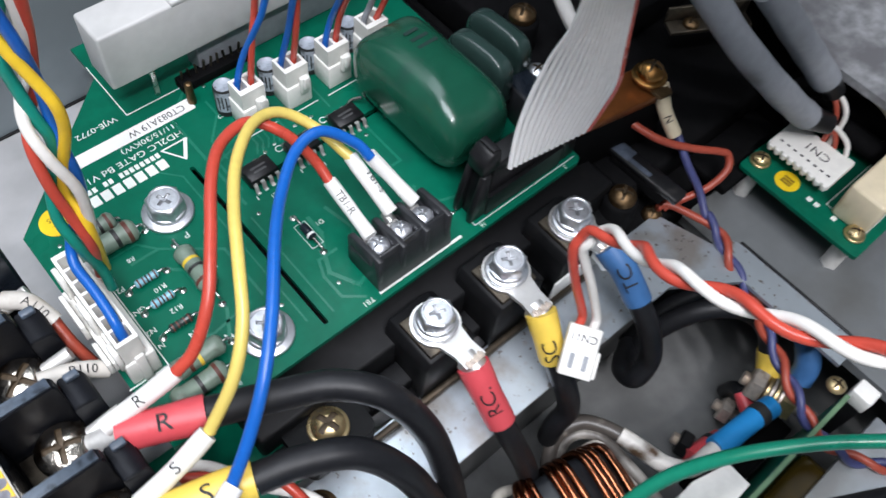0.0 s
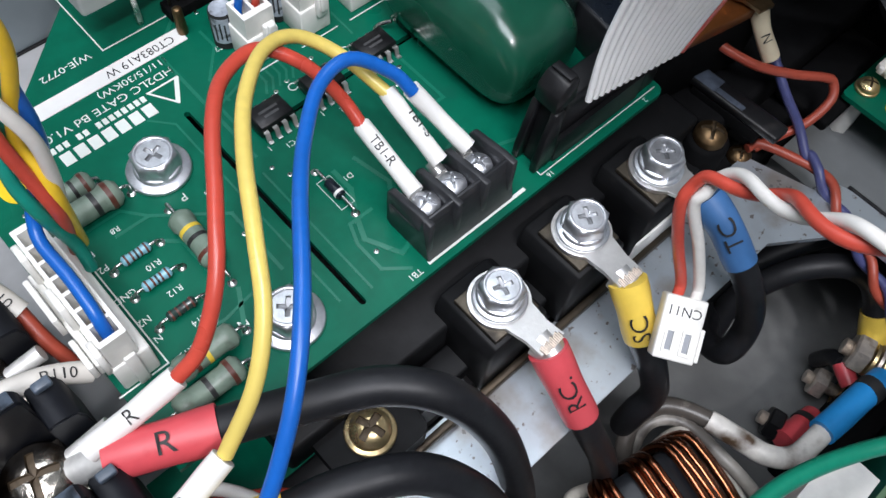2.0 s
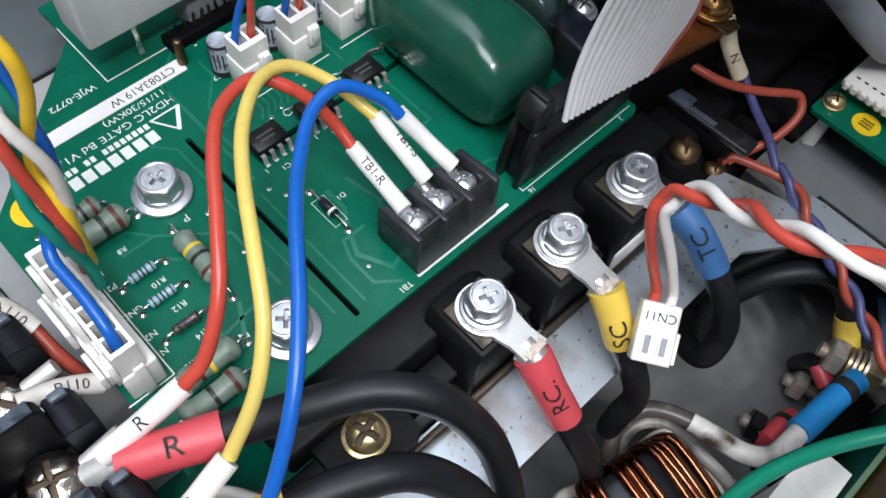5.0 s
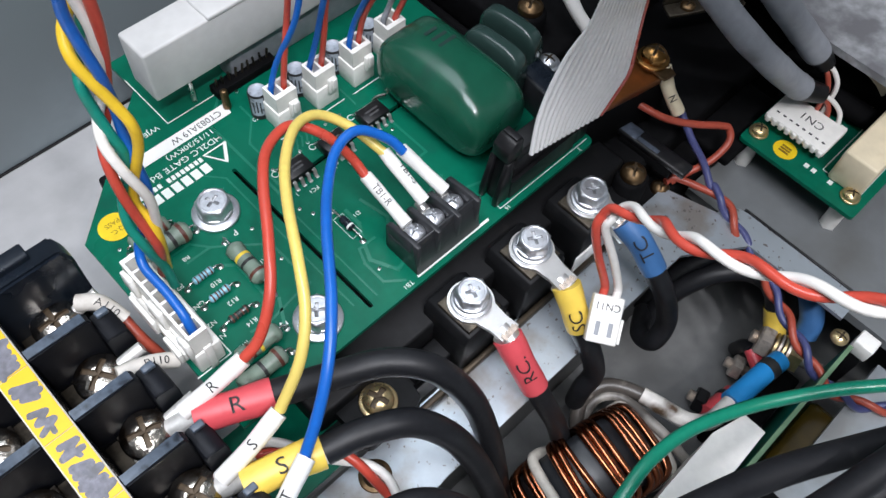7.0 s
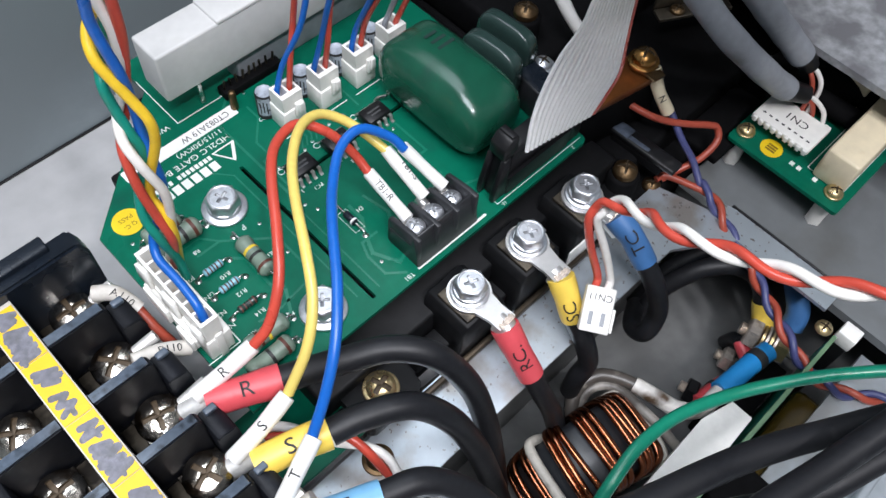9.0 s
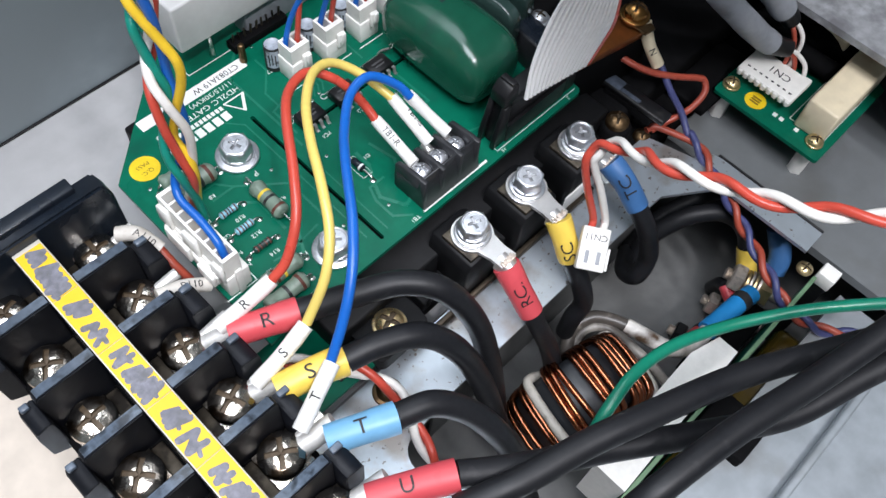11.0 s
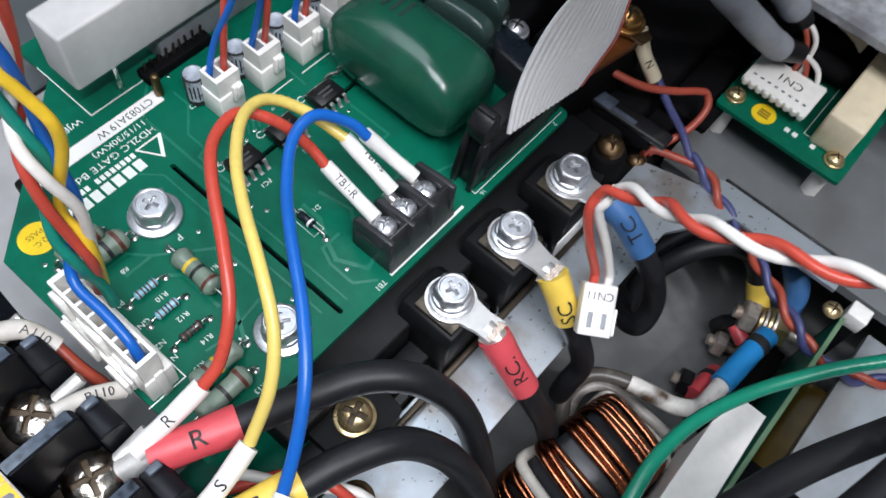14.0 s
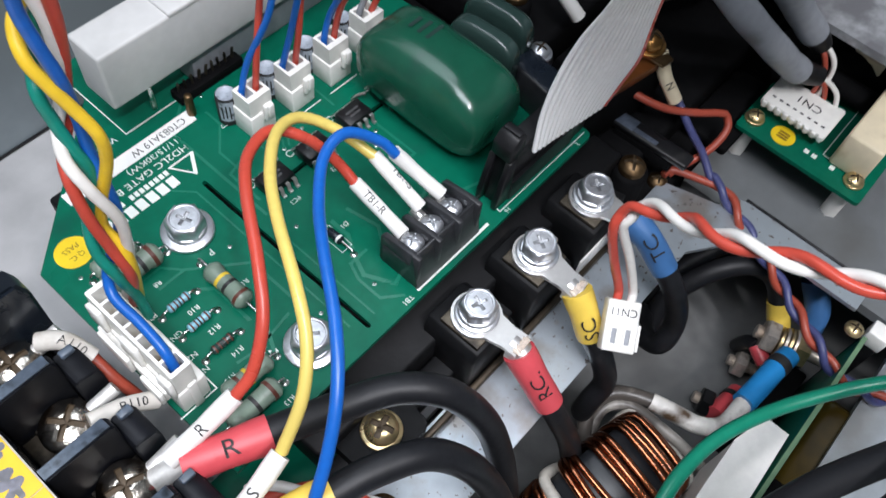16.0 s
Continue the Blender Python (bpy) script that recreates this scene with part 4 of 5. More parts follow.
for k in range(9):
    part("pin", tube(B(), [Vector((1.5 + 2.54 * k, 5.5, 3.3)), Vector((1.5 + 2.54 * k + 0.5 * math.sin(5 * k), 5.2, 7.2))], 0.45, 6), DARK_PLATE, pin)
part("post", lathe(B(), [(0, 0), (1.3, 0), (1.4, 1), (1.2, 8), (0.8, 8.4), (0, 8.4)], 14, Matrix.Translation((0.2, -1, 0))), BRASS_OLD, pin, "dull metal post")

# big pale box on the board
wb = thing("relay_box", 50, 97, 50, label="large light grey moulded relay box on the board", category="relay")
bm = box(B(), -56.6, -7, 15, 70, 6.0, 34.6, 1.0, 3)
part("cover", bm, WHITE_BOX, wb)
part("step", box(B(), -34, -7.2, 33.8, 70, 5.6, 35.6, 0.6), WHITE_BOX, wb)
part("base", box(B(), -28, -3, 0.1, 68, 5, 14.9, 0.5), GREY_HOSE, wb, "grey base under the cover")
part("foot", box(B(), -43.5, -2.2, 0.1, -42, -1.2, 14.9, 0.2), SOLDER, wb, "thin metal leg")


# dipped capacitor and disc varistors
def pillow(bm, cx, cy, cz, ax, ay, az, e1, e2, nu=28, nv=40):
    def p(c, e):
        return math.copysign(abs(c) ** e, c)
    rows = []
    for i in range(1, nu):
        a = -math.pi / 2 + math.pi * i / nu
        rows.append([bm.verts.new((cx + ax * p(math.cos(a), e1) * p(math.cos(b), e2), cy + ay * p(math.cos(a), e1) * p(math.sin(b), e2), cz + az * p(math.sin(a), e1))) for b in (2 * math.pi * j / nv for j in range(nv))])
    for r0, r1 in zip(rows, rows[1:]):
        for j in range(nv):
            bm.faces.new((r0[j], r0[(j + 1) % nv], r1[(j + 1) % nv], r1[j]))
    for r, s, f in ((rows[0], -1, 1), (rows[-1], 1, -1)):
        c = bm.verts.new((cx, cy, cz + s * az))
        for j in range(nv):
            bm.faces.new((c, r[j], r[(j + 1) % nv])[::f])
    return bm


cap = thing("film_capacitor", 65.5, 36.5, 50, label="large glossy dark green epoxy-dipped film capacitor", category="capacitor")
part("body", pillow(B(), 0, 0, 14.6, 12.9, 24.2, 14.4, 0.74, 0.36), EPOXY, cap, smooth=60)
bm = B()
for k in range(3):
    box(bm, -1, 4 + k * 3.2, 28.9, 6 - k, 5.2 + k * 3.2, 28.95)
part("marking", bm, EPOXY_GREY, cap, "faint unreadable grey marking", smooth=0)
for s in (-1, 1):
    part("lead", tube(B(), smooth_path([(s * 3 - 8, 18, 3), (s * 3 - 10, 20, 1.6), (s * 3 - 11, 21, 0)], 4), 0.6, 8), SOLDER, cap)


def disc(x, y, half, th, turn):
    t = thing("disc_varistor", x, y, 50, turn, label="grey-green epoxy-dipped disc varistor standing on edge", category="varistor", group="varistors")
    part("body", pillow(B(), 0, 0, 13.4, th / 2, half, 11.8, 0.55, 0.40), EPOXY_GREY, t, smooth=60)
    for s in (-1, 1):
        part("lead", tube(B(), [Vector((s * 0.8, s * 4, 4)), Vector((s * 0.8, s * 4, 0))], 0.5, 8), SOLDER, t)
    return t


disc(83.4, 34.0, 11.8, 7.4, 4)
disc(94.0, 37.0, 11.8, 7.4, 4)

# ribbon header with its flat cable
hd = thing("ribbon_header", 72, 3, 50, label="black ribbon cable header with tall ejector latches", category="connector")
hd.scale = (0.85, 1, 0.93)
part("shell", prism(B(), round_rect(-18, -3.6, 18, 4.4, 0.5, 2), 0, 9, [round_rect(-16.4, -2.4, 16.4, 3.2, 0.3, 2)]), BLACK, hd)
part("plug", box(B(), -16, -2.2, 2, 16, 3.0, 18, 0.4), BLACK, hd)
part("clamp", box(B(), -16.4, -2.6, 18.2, 16.4, 3.4, 23, 0.5), BLACK, hd)
for s in (-1, 1):
    bm = B()
    extrude_profile(bm, [(s * 14.6, 22.5), (s * 19.6, 20.5), (s * 22.0, 21), (s * 22.0, 26.5), (s * 19, 29.6), (s * 15, 29.6)], -2.9, 3.7)
    bmesh.ops.bevel(bm, geom=bm.edges[:], offset=0.4, segments=1, affect="EDGES")
    lt = part("ejector_latch", bm, BLACK, hd)
    for y0, y1 in ((-3.3, -1.6), (2.4, 4.1)):
        bm = B()
        extrude_profile(bm, [(s * 18.1, 0.6), (s * 25.2, 0.6), (s * 25.0, 5), (s * 21.8, 20.9), (s * 18.2, 20.6)], y0, y1)
        bmesh.ops.bevel(bm, geom=bm.edges[:], offset=0.25, segments=1, affect="EDGES")
        part("side_arm", bm, BLACK, lt)
    bm = B()
    extrude_profile(bm, [(s * 18.1, 0.6), (s * 22.6, 0.6), (s * 20.2, 20.0), (s * 18.2, 20.0)], -1.4, 2.2)
    part("lever", bm, BLACK, lt)
    part("finger_ridge", box(B(), *sorted((s * 15.6, s * 18.4))[:1], -2.4, 29.7, sorted((s * 15.6, s * 18.4))[1], 3.2, 30.6, 0.3), BLACK, lt)
left = smooth_path([(61, -2.2, 71), (62.4, -1, 84), (63.6, -1.6, 97), (63.4, -4.4, 112), (61, -9.6, 128), (56, -14, 145)], 6)
middle = smooth_path([(74, -4, 71), (75, -5, 84), (74.8, -7.4, 97), (72, -10, 112), (67.8, -12.8, 128), (60, -17, 145)], 6)
right = smooth_path([(88, -6, 71), (87.4, -8.8, 84), (85, -11.6, 97), (80, -13.2, 112), (74, -15.4, 128), (64, -20, 145)], 6)
rib = thing("ribbon_cable", 0, 0, 0, label="flat grey ribbon cable with a red edge, twisting upwards", category="cable")
N = 16
for k in range(N):
    u = k / (N - 1)
    path = [a * (1 - u) * (1 - 2 * u) + b * 4 * u * (1 - u) + c * u * (2 * u - 1) for a, b, c in zip(left, middle, right)]
    wide = [(c - a).length / (N - 1) for a, c in zip(left, right)]
    part("conductor", tube(B(), path, 1.0, 10, r_at=lambda f: 0.46 * wide[round(f * (len(wide) - 1))]), WIRE_RED if k == N - 1 else RIBBON, rib, "red edge conductor" if k == N - 1 else "")

# left harness connector
hc = thing("harness_connector", -43.4, 32, 50, label="white seven-way harness connector along the board edge", category="connector")
part("header", box(B(), -3.9, -16, 0, 4.2, 16.4, 10.2, 0.5), WHITE, hc)
PZ = 4.2
holes = [[(-2.5, -14.4 + PZ * k), (1.5, -14.4 + PZ * k), (1.5, -11.0 + PZ * k), (-2.5, -11.0 + PZ * k)] for k in range(7)]
part("plug", prism(B(), round_rect(-3.3, -15.5, 2.3, 15.6, 0.3, 2), 10.25, 19.6, holes), WHITE, hc, smooth=0)
for y0, y1, z1 in ((-15.8, -9.6, 16.8), (-4.4, 3.6, 18.2), (8.6, 15.4, 18.8)):
    bm = B()
    extrude_profile(bm, [(y0, 9.2), (y1, 9.2), (y1 - 0.8, z1 - 1.6), (y0 + 0.6, z1)], -4.8, -3.4, Matrix.Rotation(math.pi / 2, 4, "Z") @ Matrix.Diagonal((1, -1, 1, 1)))
    bmesh.ops.bevel(bm, geom=bm.edges[:], offset=0.25, segments=1, affect="EDGES")
    part("guide_wall", bm, WHITE, hc)
for k in range(7):
    part("contact", box(B(), -1.7, -13.6 + PZ * k, 10.3, 0.6, -11.8 + PZ * k, 15.0, 0.2), BRASS if k % 2 else TIN, hc)
part("side_wing", box(B(), -5.6, -13, 5.6, -4.0, 12, 10.0, 0.4), WHITE, hc)
for y0, y1, z0, z1 in ((-2.5, 8.6, 7.6, 14.2), (-13.4, -6.0, 6.4, 11.4)):
    part("latch", box(B(), -6.9, y0, z0, -5.7, y1, z1, 0.3), WHITE, hc)
part("front_rib", box(B(), -1.0, -17.0, 0.1, 1.4, -16.1, 13.0, 0.3), WHITE, hc)
for pts, mat, c in (([(-33.2, 44.4, 164.2), (-33.5, 45.9, 155), (-33.8, 46.4, 149), (-33.3, 45.6, 141.7), (-32.4, 44.9, 133.3), (-31.9, 46, 123), (-32.8, 45, 114), (-33.6, 42.3, 106.7), (-33.7, 41.7, 98.2), (-35, 42.6, 88.8), (-39.7, 43, 80.9), (-42, 41.8, 77), (-43.4, 38.3, 74.5), (-43.2, 30.5, 73.2), (-43.4, 24, 71.6), (-43.8, 20.4, 68.5), (-43.9, 19.3, 62)], WIRE_BLU, "blue"), ([(-26.4, 49.7, 152.6), (-30, 52.9, 145.7), (-33.7, 51.6, 142.1), (-35.4, 48.3, 138.1), (-34.5, 45.3, 133.1), (-32.8, 42.2, 127), (-31.8, 39.7, 121.8), (-32.2, 40.1, 114.4), (-34.8, 42.1, 104), (-37.2, 43.2, 94.1), (-36.8, 39.9, 88.8), (-36.9, 38.2, 81.1), (-37, 42.3, 62)], HARNESS_YEL, "yellow"), ([(-25.1, 50.1, 151.6), (-30.4, 52.7, 138.8), (-34, 51.7, 131.6), (-35.7, 49.5, 128.3), (-35.7, 47.9, 122.9), (-35.4, 45.1, 116.1), (-34.8, 43.6, 110.5), (-36, 44.2, 103), (-39.4, 44.4, 95.5), (-41.4, 41.9, 88.9), (-40.7, 38.5, 81.3), (-38.5, 38.7, 68), (-38.5, 37.6, 60)], HARNESS_GRN, "green"), ([(-29.2, 50.5, 155.1), (-29.8, 49.9, 150), (-29.2, 49.1, 142), (-29.7, 49.7, 133.1), (-31.8, 50.5, 123.5), (-35.6, 48.2, 119.6), (-37.9, 44.3, 115.8), (-37.5, 39.9, 109.7), (-35.4, 38.1, 99.9), (-35.4, 38.9, 90.2), (-36.5, 40.6, 78.8), (-38.7, 44.9, 62)], WIRE_WHT, "white"), ([(-27.7, 46.2, 157.1), (-27.9, 46.9, 151), (-28, 48, 141.3), (-29.1, 50, 130.1), (-32.3, 50.6, 117.9), (-36.4, 48.9, 112.3), (-38.8, 45.1, 109.2), (-39.6, 42, 100.3), (-38.9, 39.8, 89.7), (-38.1, 37.8, 79.3), (-38.7, 42.9, 60)], WIRE_RED, "red")):
    wire("harness_wire", pts, 1.3, mat, c + " insulated wire of a twisted harness rising from the connector", group="harness wires", seg=12)

# ---- large barrier terminal block ----
tbk = thing("barrier_block", -83, 0, 8, label="large black barrier terminal block with a yellow marker strip", category="terminal block")
PITCH, Y0, POLES = 21.2, 52.4, 7
END = Y0 - PITCH * (POLES - 0.5)
part("base", box(B(), -23.5, END, 0, 23.5, 57, 40, 0.8), BLACK_DEEP, tbk)
part("spine", box(B(), -4.4, END, 40.1, 4.4, 57, 61.2, 0.5), BLACK_GLOSS, tbk)
for k in range(POLES):
    y = 40.0 - 21.2 * k
    for s in (-1, 1):
        out = 21.6 if s > 0 else 22.6
        bm = B()
        extrude_profile(bm, [(s * 4.5, 40.1), (s * out, 40.1), (s * out, 59.6), (s * (out - 0.8), 61.4), (s * 4.5, 61.6)], y - 1.7, y + 1.7)
        bmesh.ops.bevel(bm, geom=bm.edges[:], offset=0.4, segments=2, affect="EDGES")
        wall = part("barrier", bm, BLACK_WORN, tbk)
        # Top strip: wear, plus the barrier's sheen put into its colour.
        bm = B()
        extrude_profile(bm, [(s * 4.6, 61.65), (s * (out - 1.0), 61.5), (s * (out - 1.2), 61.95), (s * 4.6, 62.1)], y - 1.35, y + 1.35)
        part("worn_sheen_edge", bm, SCUFF_SHEEN, wall, "scuffed top edge, blue-grey with painted sheen")
        bm = B()
        extrude_profile(bm, [(s * (out + 0.1), 35), (s * 28.0, 39), (s * 28.0, 51), (s * 27.2, 54.4), (s * (out + 0.8), 55.4), (s * (out + 0.1), 54.6)], y - 6.4, y + 3.0)
        bmesh.ops.bevel(bm, geom=bm.edges[:], offset=0.3, segments=2, affect="EDGES")
        lug = part("outer_lug", bm, BLACK_WORN, tbk)
        part("lug_rib", box(B(), *sorted((s * (out + 1.8), s * 26.9))[:1], y + 0.6, 54.9, sorted((s * (out + 1.8), s * 26.9))[1], y + 2.6, 56.6, 0.4), SCUFF_SHEEN, lug, "scuffed rib with painted sheen")
bm = B()
extrude_profile(bm, [(-28.5, 0), (28.5, 0), (28.5, 60), (26.5, 66), (-26.5, 66), (-28.5, 60)], 57.1, 64)
bmesh.ops.bevel(bm, geom=bm.edges[:], offset=0.8, segments=2, affect="EDGES")
part("end_plate", bm, BLACK_GLOSS, tbk)
part("end_step", box(B(), -20, 52.8 + 7.7, 40.1 + 22, 20, 57.0 + 8.4, 68, 0.5), BLACK_GLOSS, tbk)
for k in range(POLES):
    y = Y0 - PITCH * k
    for s in (-1, 1):
        part("contact_plate", box(B(), *sorted((s * 5, s * 21.4))[:1], y - 7.0, 40.2, sorted((s * 5, s * 21.4))[1], y + 6.0, 41.6, 0.3), DARK_PLATE, tbk)

strip = thing("marker_strip", -83, 0, 69.3, label="yellow card marker strip with scribbled-out ink", category="marker strip")
part("edge_rail", box(B(), -4.25, END, 0, 4.25, 57, 0.9, 0.1), SOILED, strip, "soiled white backing")


def pen(bm, pts, w, z):
    """One flat felt-pen stroke with rounded ends and an uneven width."""
    n = len(pts)
    for i, (a, b) in enumerate(zip(pts, pts[1:])):
        a, b = Vector((*a, z + 0.004 * i)), Vector((*b, z + 0.004 * i))
        d = (b - a).normalized()
        side = Vector((-d.y, d.x, 0)) * w
        out = [a + side, a + side * 0.6 - d * w * 0.7, a - side * 0.6 - d * w * 0.7, a - side, b - side * 0.9, b - side * 0.5 + d * w * 0.7, b + side * 0.5 + d * w * 0.7, b + side * 0.9]
        bm.faces.new([bm.verts.new(v) for v in out])


def scribble(bm, rnd, cx, cy, wide, high, z):
    """A zigzag of thick strokes that inks a word over, with one stroke running out."""
    turns = rnd.randint(3, 5)
    lean = rnd.uniform(-0.5, 0.5)
    pts = []
    for i in range(turns + 1):
        y = cy + high * (1 - 2 * i / turns) * 0.85
        x = cx + (1 if i % 2 else -1) * wide * rnd.uniform(0.35, 0.72)
        pts.append((max(-3.0, min(3.0, x)), y + lean * (x - cx) * 0.5))
    pen(bm, pts, rnd.uniform(0.95, 1.25), z)
    if rnd.random() < 0.7:
        x0 = rnd.uniform(-0.6, 0.6)
        pen(bm, [(cx + x0, cy - high * 0.3), (max(-3.3, min(3.3, cx + x0 + rnd.uniform(-1.8, 1.8))), cy - high * 1.25)], rnd.uniform(0.6, 0.85), z + 0.03)


for k in range(POLES):
    top, low = (55.6 if k == 0 else 37.2 - 20.8 * (k - 1)) - 0.12, 37.2 - 20.8 * k + 0.12
    part("marker_card", box(B(), -3.9, low, 0.95, 3.9, top, 1.2, 0.05), YELLOW_PAPER, strip, smooth=0)
    rnd = random.Random(31 + k)
    for cy, wd, hi in (((0.20, 4.2, 2.6), (0.48, 4.4, 2.4), (0.78, 3.6, 2.4)) if k % 2 == 0 else ((0.30, 4.4, 3.6), (0.68, 4.0, 2.6))):
        bm = B()
        scribble(bm, rnd, rnd.uniform(-0.7, 0.7), low + (top - low) * cy + rnd.uniform(-0.6, 0.6), wd, hi, 1.22)
        part("scribble", bm, MARKER, strip, "grey-black felt pen blot", smooth=0)

for k in range(6):
    y = Y0 - PITCH * k
    for x in (-68, -98):
        pan_screw("block_screw", x, y, 53.6, 37 * k + (20 if x < -80 else 0), NICKEL, "bright nickel cross-head screw on the barrier block", r=6.6, h=3.9, group="block screws", cross=0.68, slot=0.125)
        t = thing("clamp_plate", x, y, 49.7, label="square nickel clamp plate under a block screw", category="clamp plate", group="clamp plates")
        part("plate", box(B(), -6.3, -6.3, 0, 6.3, 6.3, 1.2, 0.3), NICKEL, t)
        part("stud", lathe(B(), [(3, 1.2), (3, 4.0)], 20), NICKEL, t)


def crimp(x, y, z, turn, r, reach, group="block lugs"):
    t = thing("crimp_lug", x, y, z, turn, label="tinned crimp lug held by a block screw", category="cable lug", group=group)
    part("tongue", prism(B(), arc(0, 0, 6.2, 40, 320, 18) + [(reach, -r * 0.8), (reach, r * 0.8)], 0, 1.1), BRIGHT_TIN, t)
    part("barrel", tube(B(), [Vector((reach - 1.5, 0, r * 0.7)), Vector((reach + 6, 0, r * 1.4 + 1)), Vector((reach + 9, 0, r * 1.6 + 1.4))], r, 14), BRIGHT_TIN, t)


for k, turn in ((2, -25), (3, -22), (4, -14), (5, -14)):
    crimp(-68, Y0 - PITCH * k, 51.0, turn, 3.2, 7)
for k in (2, 3, 4):
    crimp(-68, Y0 - PITCH * k, 52.3, -3 if k < 4 else 3, 1.9, 6)
crimp(-68, Y0, 52.2, -2, 1.8, 4)
crimp(-68, Y0 - PITCH, 52.2, -5, 1.8, 4)

white_sleeve([(-60.8, 50.7, 60), (-56.2, 46.4, 60), (-54, 40.3, 56)], 2.4, "A110", 3.0, "soiled white marker sleeve lettered in black", 0.6, mat=SOILED)
wire("thin_wire", [(-54, 40.9, 56), (-53.4, 34.6, 52), (-51.9, 29.2, 46)], 1.6, WIRE_ORG, "dark red wire dropping from a white sleeve beside the board")
white_sleeve([(-64.4, 25.8, 60), (-56.2, 24, 58), (-50.2, 22, 54)], 2.2, "B110", 3.0, "soiled white marker sleeve lettered in black", 0.6, mat=SOILED)

heat_tube("cable_sleeve", [(-38.5, -5.5, 60), (-46.7, -1.8, 60), (-56.5, 3.1, 59)], 4.4, TUBE_RED, "R", 6.0, "pinkish red vinyl sleeve lettered in black on a thick cable", 0.45, flip=True)
wire("power_cable", [(-38.2, -5.6, 60), (-24.2, -12.8, 62), (-11.9, -19.8, 63), (-3.2, -28.8, 60), (2.9, -37.8, 45), (5.4, -44.5, 25), (7, -50.1, 0), (6.9, -56.2, -25)], 3.9, RUBBER, "thick black cable arching from a red sleeve down into the cabinet", "cable", seg=16)
heat_tube("cable_sleeve", [(-39, -25.8, 61), (-47.9, -22.4, 61), (-58, -19.3, 60)], 4.4, TUBE_YEL, "S", 6.0, "yellow vinyl sleeve lettered in black on a thick cable", 0.5, flip=True)
wire("power_cable", [(-38.6, -26, 61), (-28.8, -29.4, 62), (-17.7, -35.1, 60), (-10.2, -42.4, 50), (-4.7, -49.5, 30), (-1.4, -57, 5), (1.3, -63.5, -20)], 3.9, RUBBER, "thick black cable arching from a yellow sleeve down into the cabinet", "cable", seg=16)
heat_tube("cable_sleeve", [(-40.1, -47.7, 61), (-48.9, -43.5, 61), (-57.5, -39.2, 60)], 4.4, TUBE_SKY, "T", 6.0, "light blue vinyl sleeve lettered in black on a thick cable", 0.5, flip=True)
wire("power_cable", [(-40, -47.6, 61), (-29.6, -51.9, 60), (-21.5, -60.4, 52), (-16.7, -70.7, 38), (-14.1, -78.9, 15), (-11.6, -86, -10)], 3.9, RUBBER, "thick black cable arching down from a light blue sleeve", "cable", seg=16)
heat_tube("cable_sleeve", [(-39.5, -70, 61), (-49.8, -63.7, 60), (-60.3, -57.9, 59)], 4.4, TUBE_RED, "U", 6.0, "pinkish red vinyl sleeve lettered in black on a long cable", 0.55, flip=True)
wire("power_cable", [(-39.4, -69.9, 61), (-27.1, -79, 60), (-11.9, -88.5, 58), (-2.8, -94.1, 57), (24.9, -112.6, 54), (44.2, -124.7, 54), (64, -131.5, 58), (77.4, -136.8, 62), (97.6, -144.7, 68)], 3.9, RUBBER, "long black cable crossing over the choke", "cable", seg=16)
wire("power_cable", [(-46.1, -76.3, 62), (-30, -83.1, 66), (-11.5, -88.8, 68), (4.3, -94.6, 68), (36.2, -106.4, 64), (63.6, -120.7, 62), (86.6, -134.3, 64), (105.5, -145.9, 66)], 3.9, RUBBER, "long black cable crossing over the white relay", "cable", seg=16)
wire("power_cable", [(-17.3, -107.8, 66), (-7.6, -109.4, 72), (17.8, -114.3, 74), (42.9, -120.9, 74), (70.4, -127.5, 78), (81.9, -130.2, 80)], 3.9, RUBBER, "long black cable crossing above the zinc sheet", "cable", seg=16)

low = thing("lower_board", -40, -8, 26, label="dark green circuit board below the power cables", category="circuit board")
part("laminate", box(B(), -16, -15, 0, 18, 14, 1.6, 0.2), PCB, low)
part("support", box(B(), -12, -12, -3.9, 12, 10, -0.05, 0.2), BLACK_DEEP, low)

# red and white pair over the tray, with a screw through the sheet
twisted("tray_pair_wire", [(-50, -7, 42), (-43, -13, 43), (-36, -21, 42), (-31, -28.6, 39), (-28.8, -35, 36), (-29, -41.5, 33), (-31, -49, 29), (-33, -57, 25), (-33.5, -64, 14), (-33, -70, 2)], 1.4, (WIRE_RED, WIRE_WHT), 34, ("red wire of a thin twisted pair on the tray", "white wire of a thin twisted pair on the tray"))
pan_screw("tray_screw", -27, -31, 22, 30, BRASS_OLD, "dull brass cross-head screw in the metal tray", r=3.6, h=3.2, washer=5.0)

# CN11 plug with its red and white pair
cn = thing("plug_connector", 49, -47.5, 45.5, 0, label="white two-way plug hanging on a red and white pair", category="connector")
ax, ay, az = Vector((0.55, -0.835, 0.0)), Vector((0.71, 0.468, 0.526)), Vector((-0.439, -0.289, 0.85))
cn.matrix_world = Matrix.Translation((0.0488 + 0.0014, -0.0481 + 0.0009, 0.0463 - 0.0027)) @ Matrix((ax, ay, az)).transposed().to_4x4()
bm = box(B(), -4.6, -7.2, -3.2, 4.6, 7.2, 3.2, 0.5)
part("housing", bm, WHITE, cn)
part("shoulder", box(B(), 4.7, -6.5, -2.4, 5.6, 1.0, 2.4, 0.3), WHITE, cn)
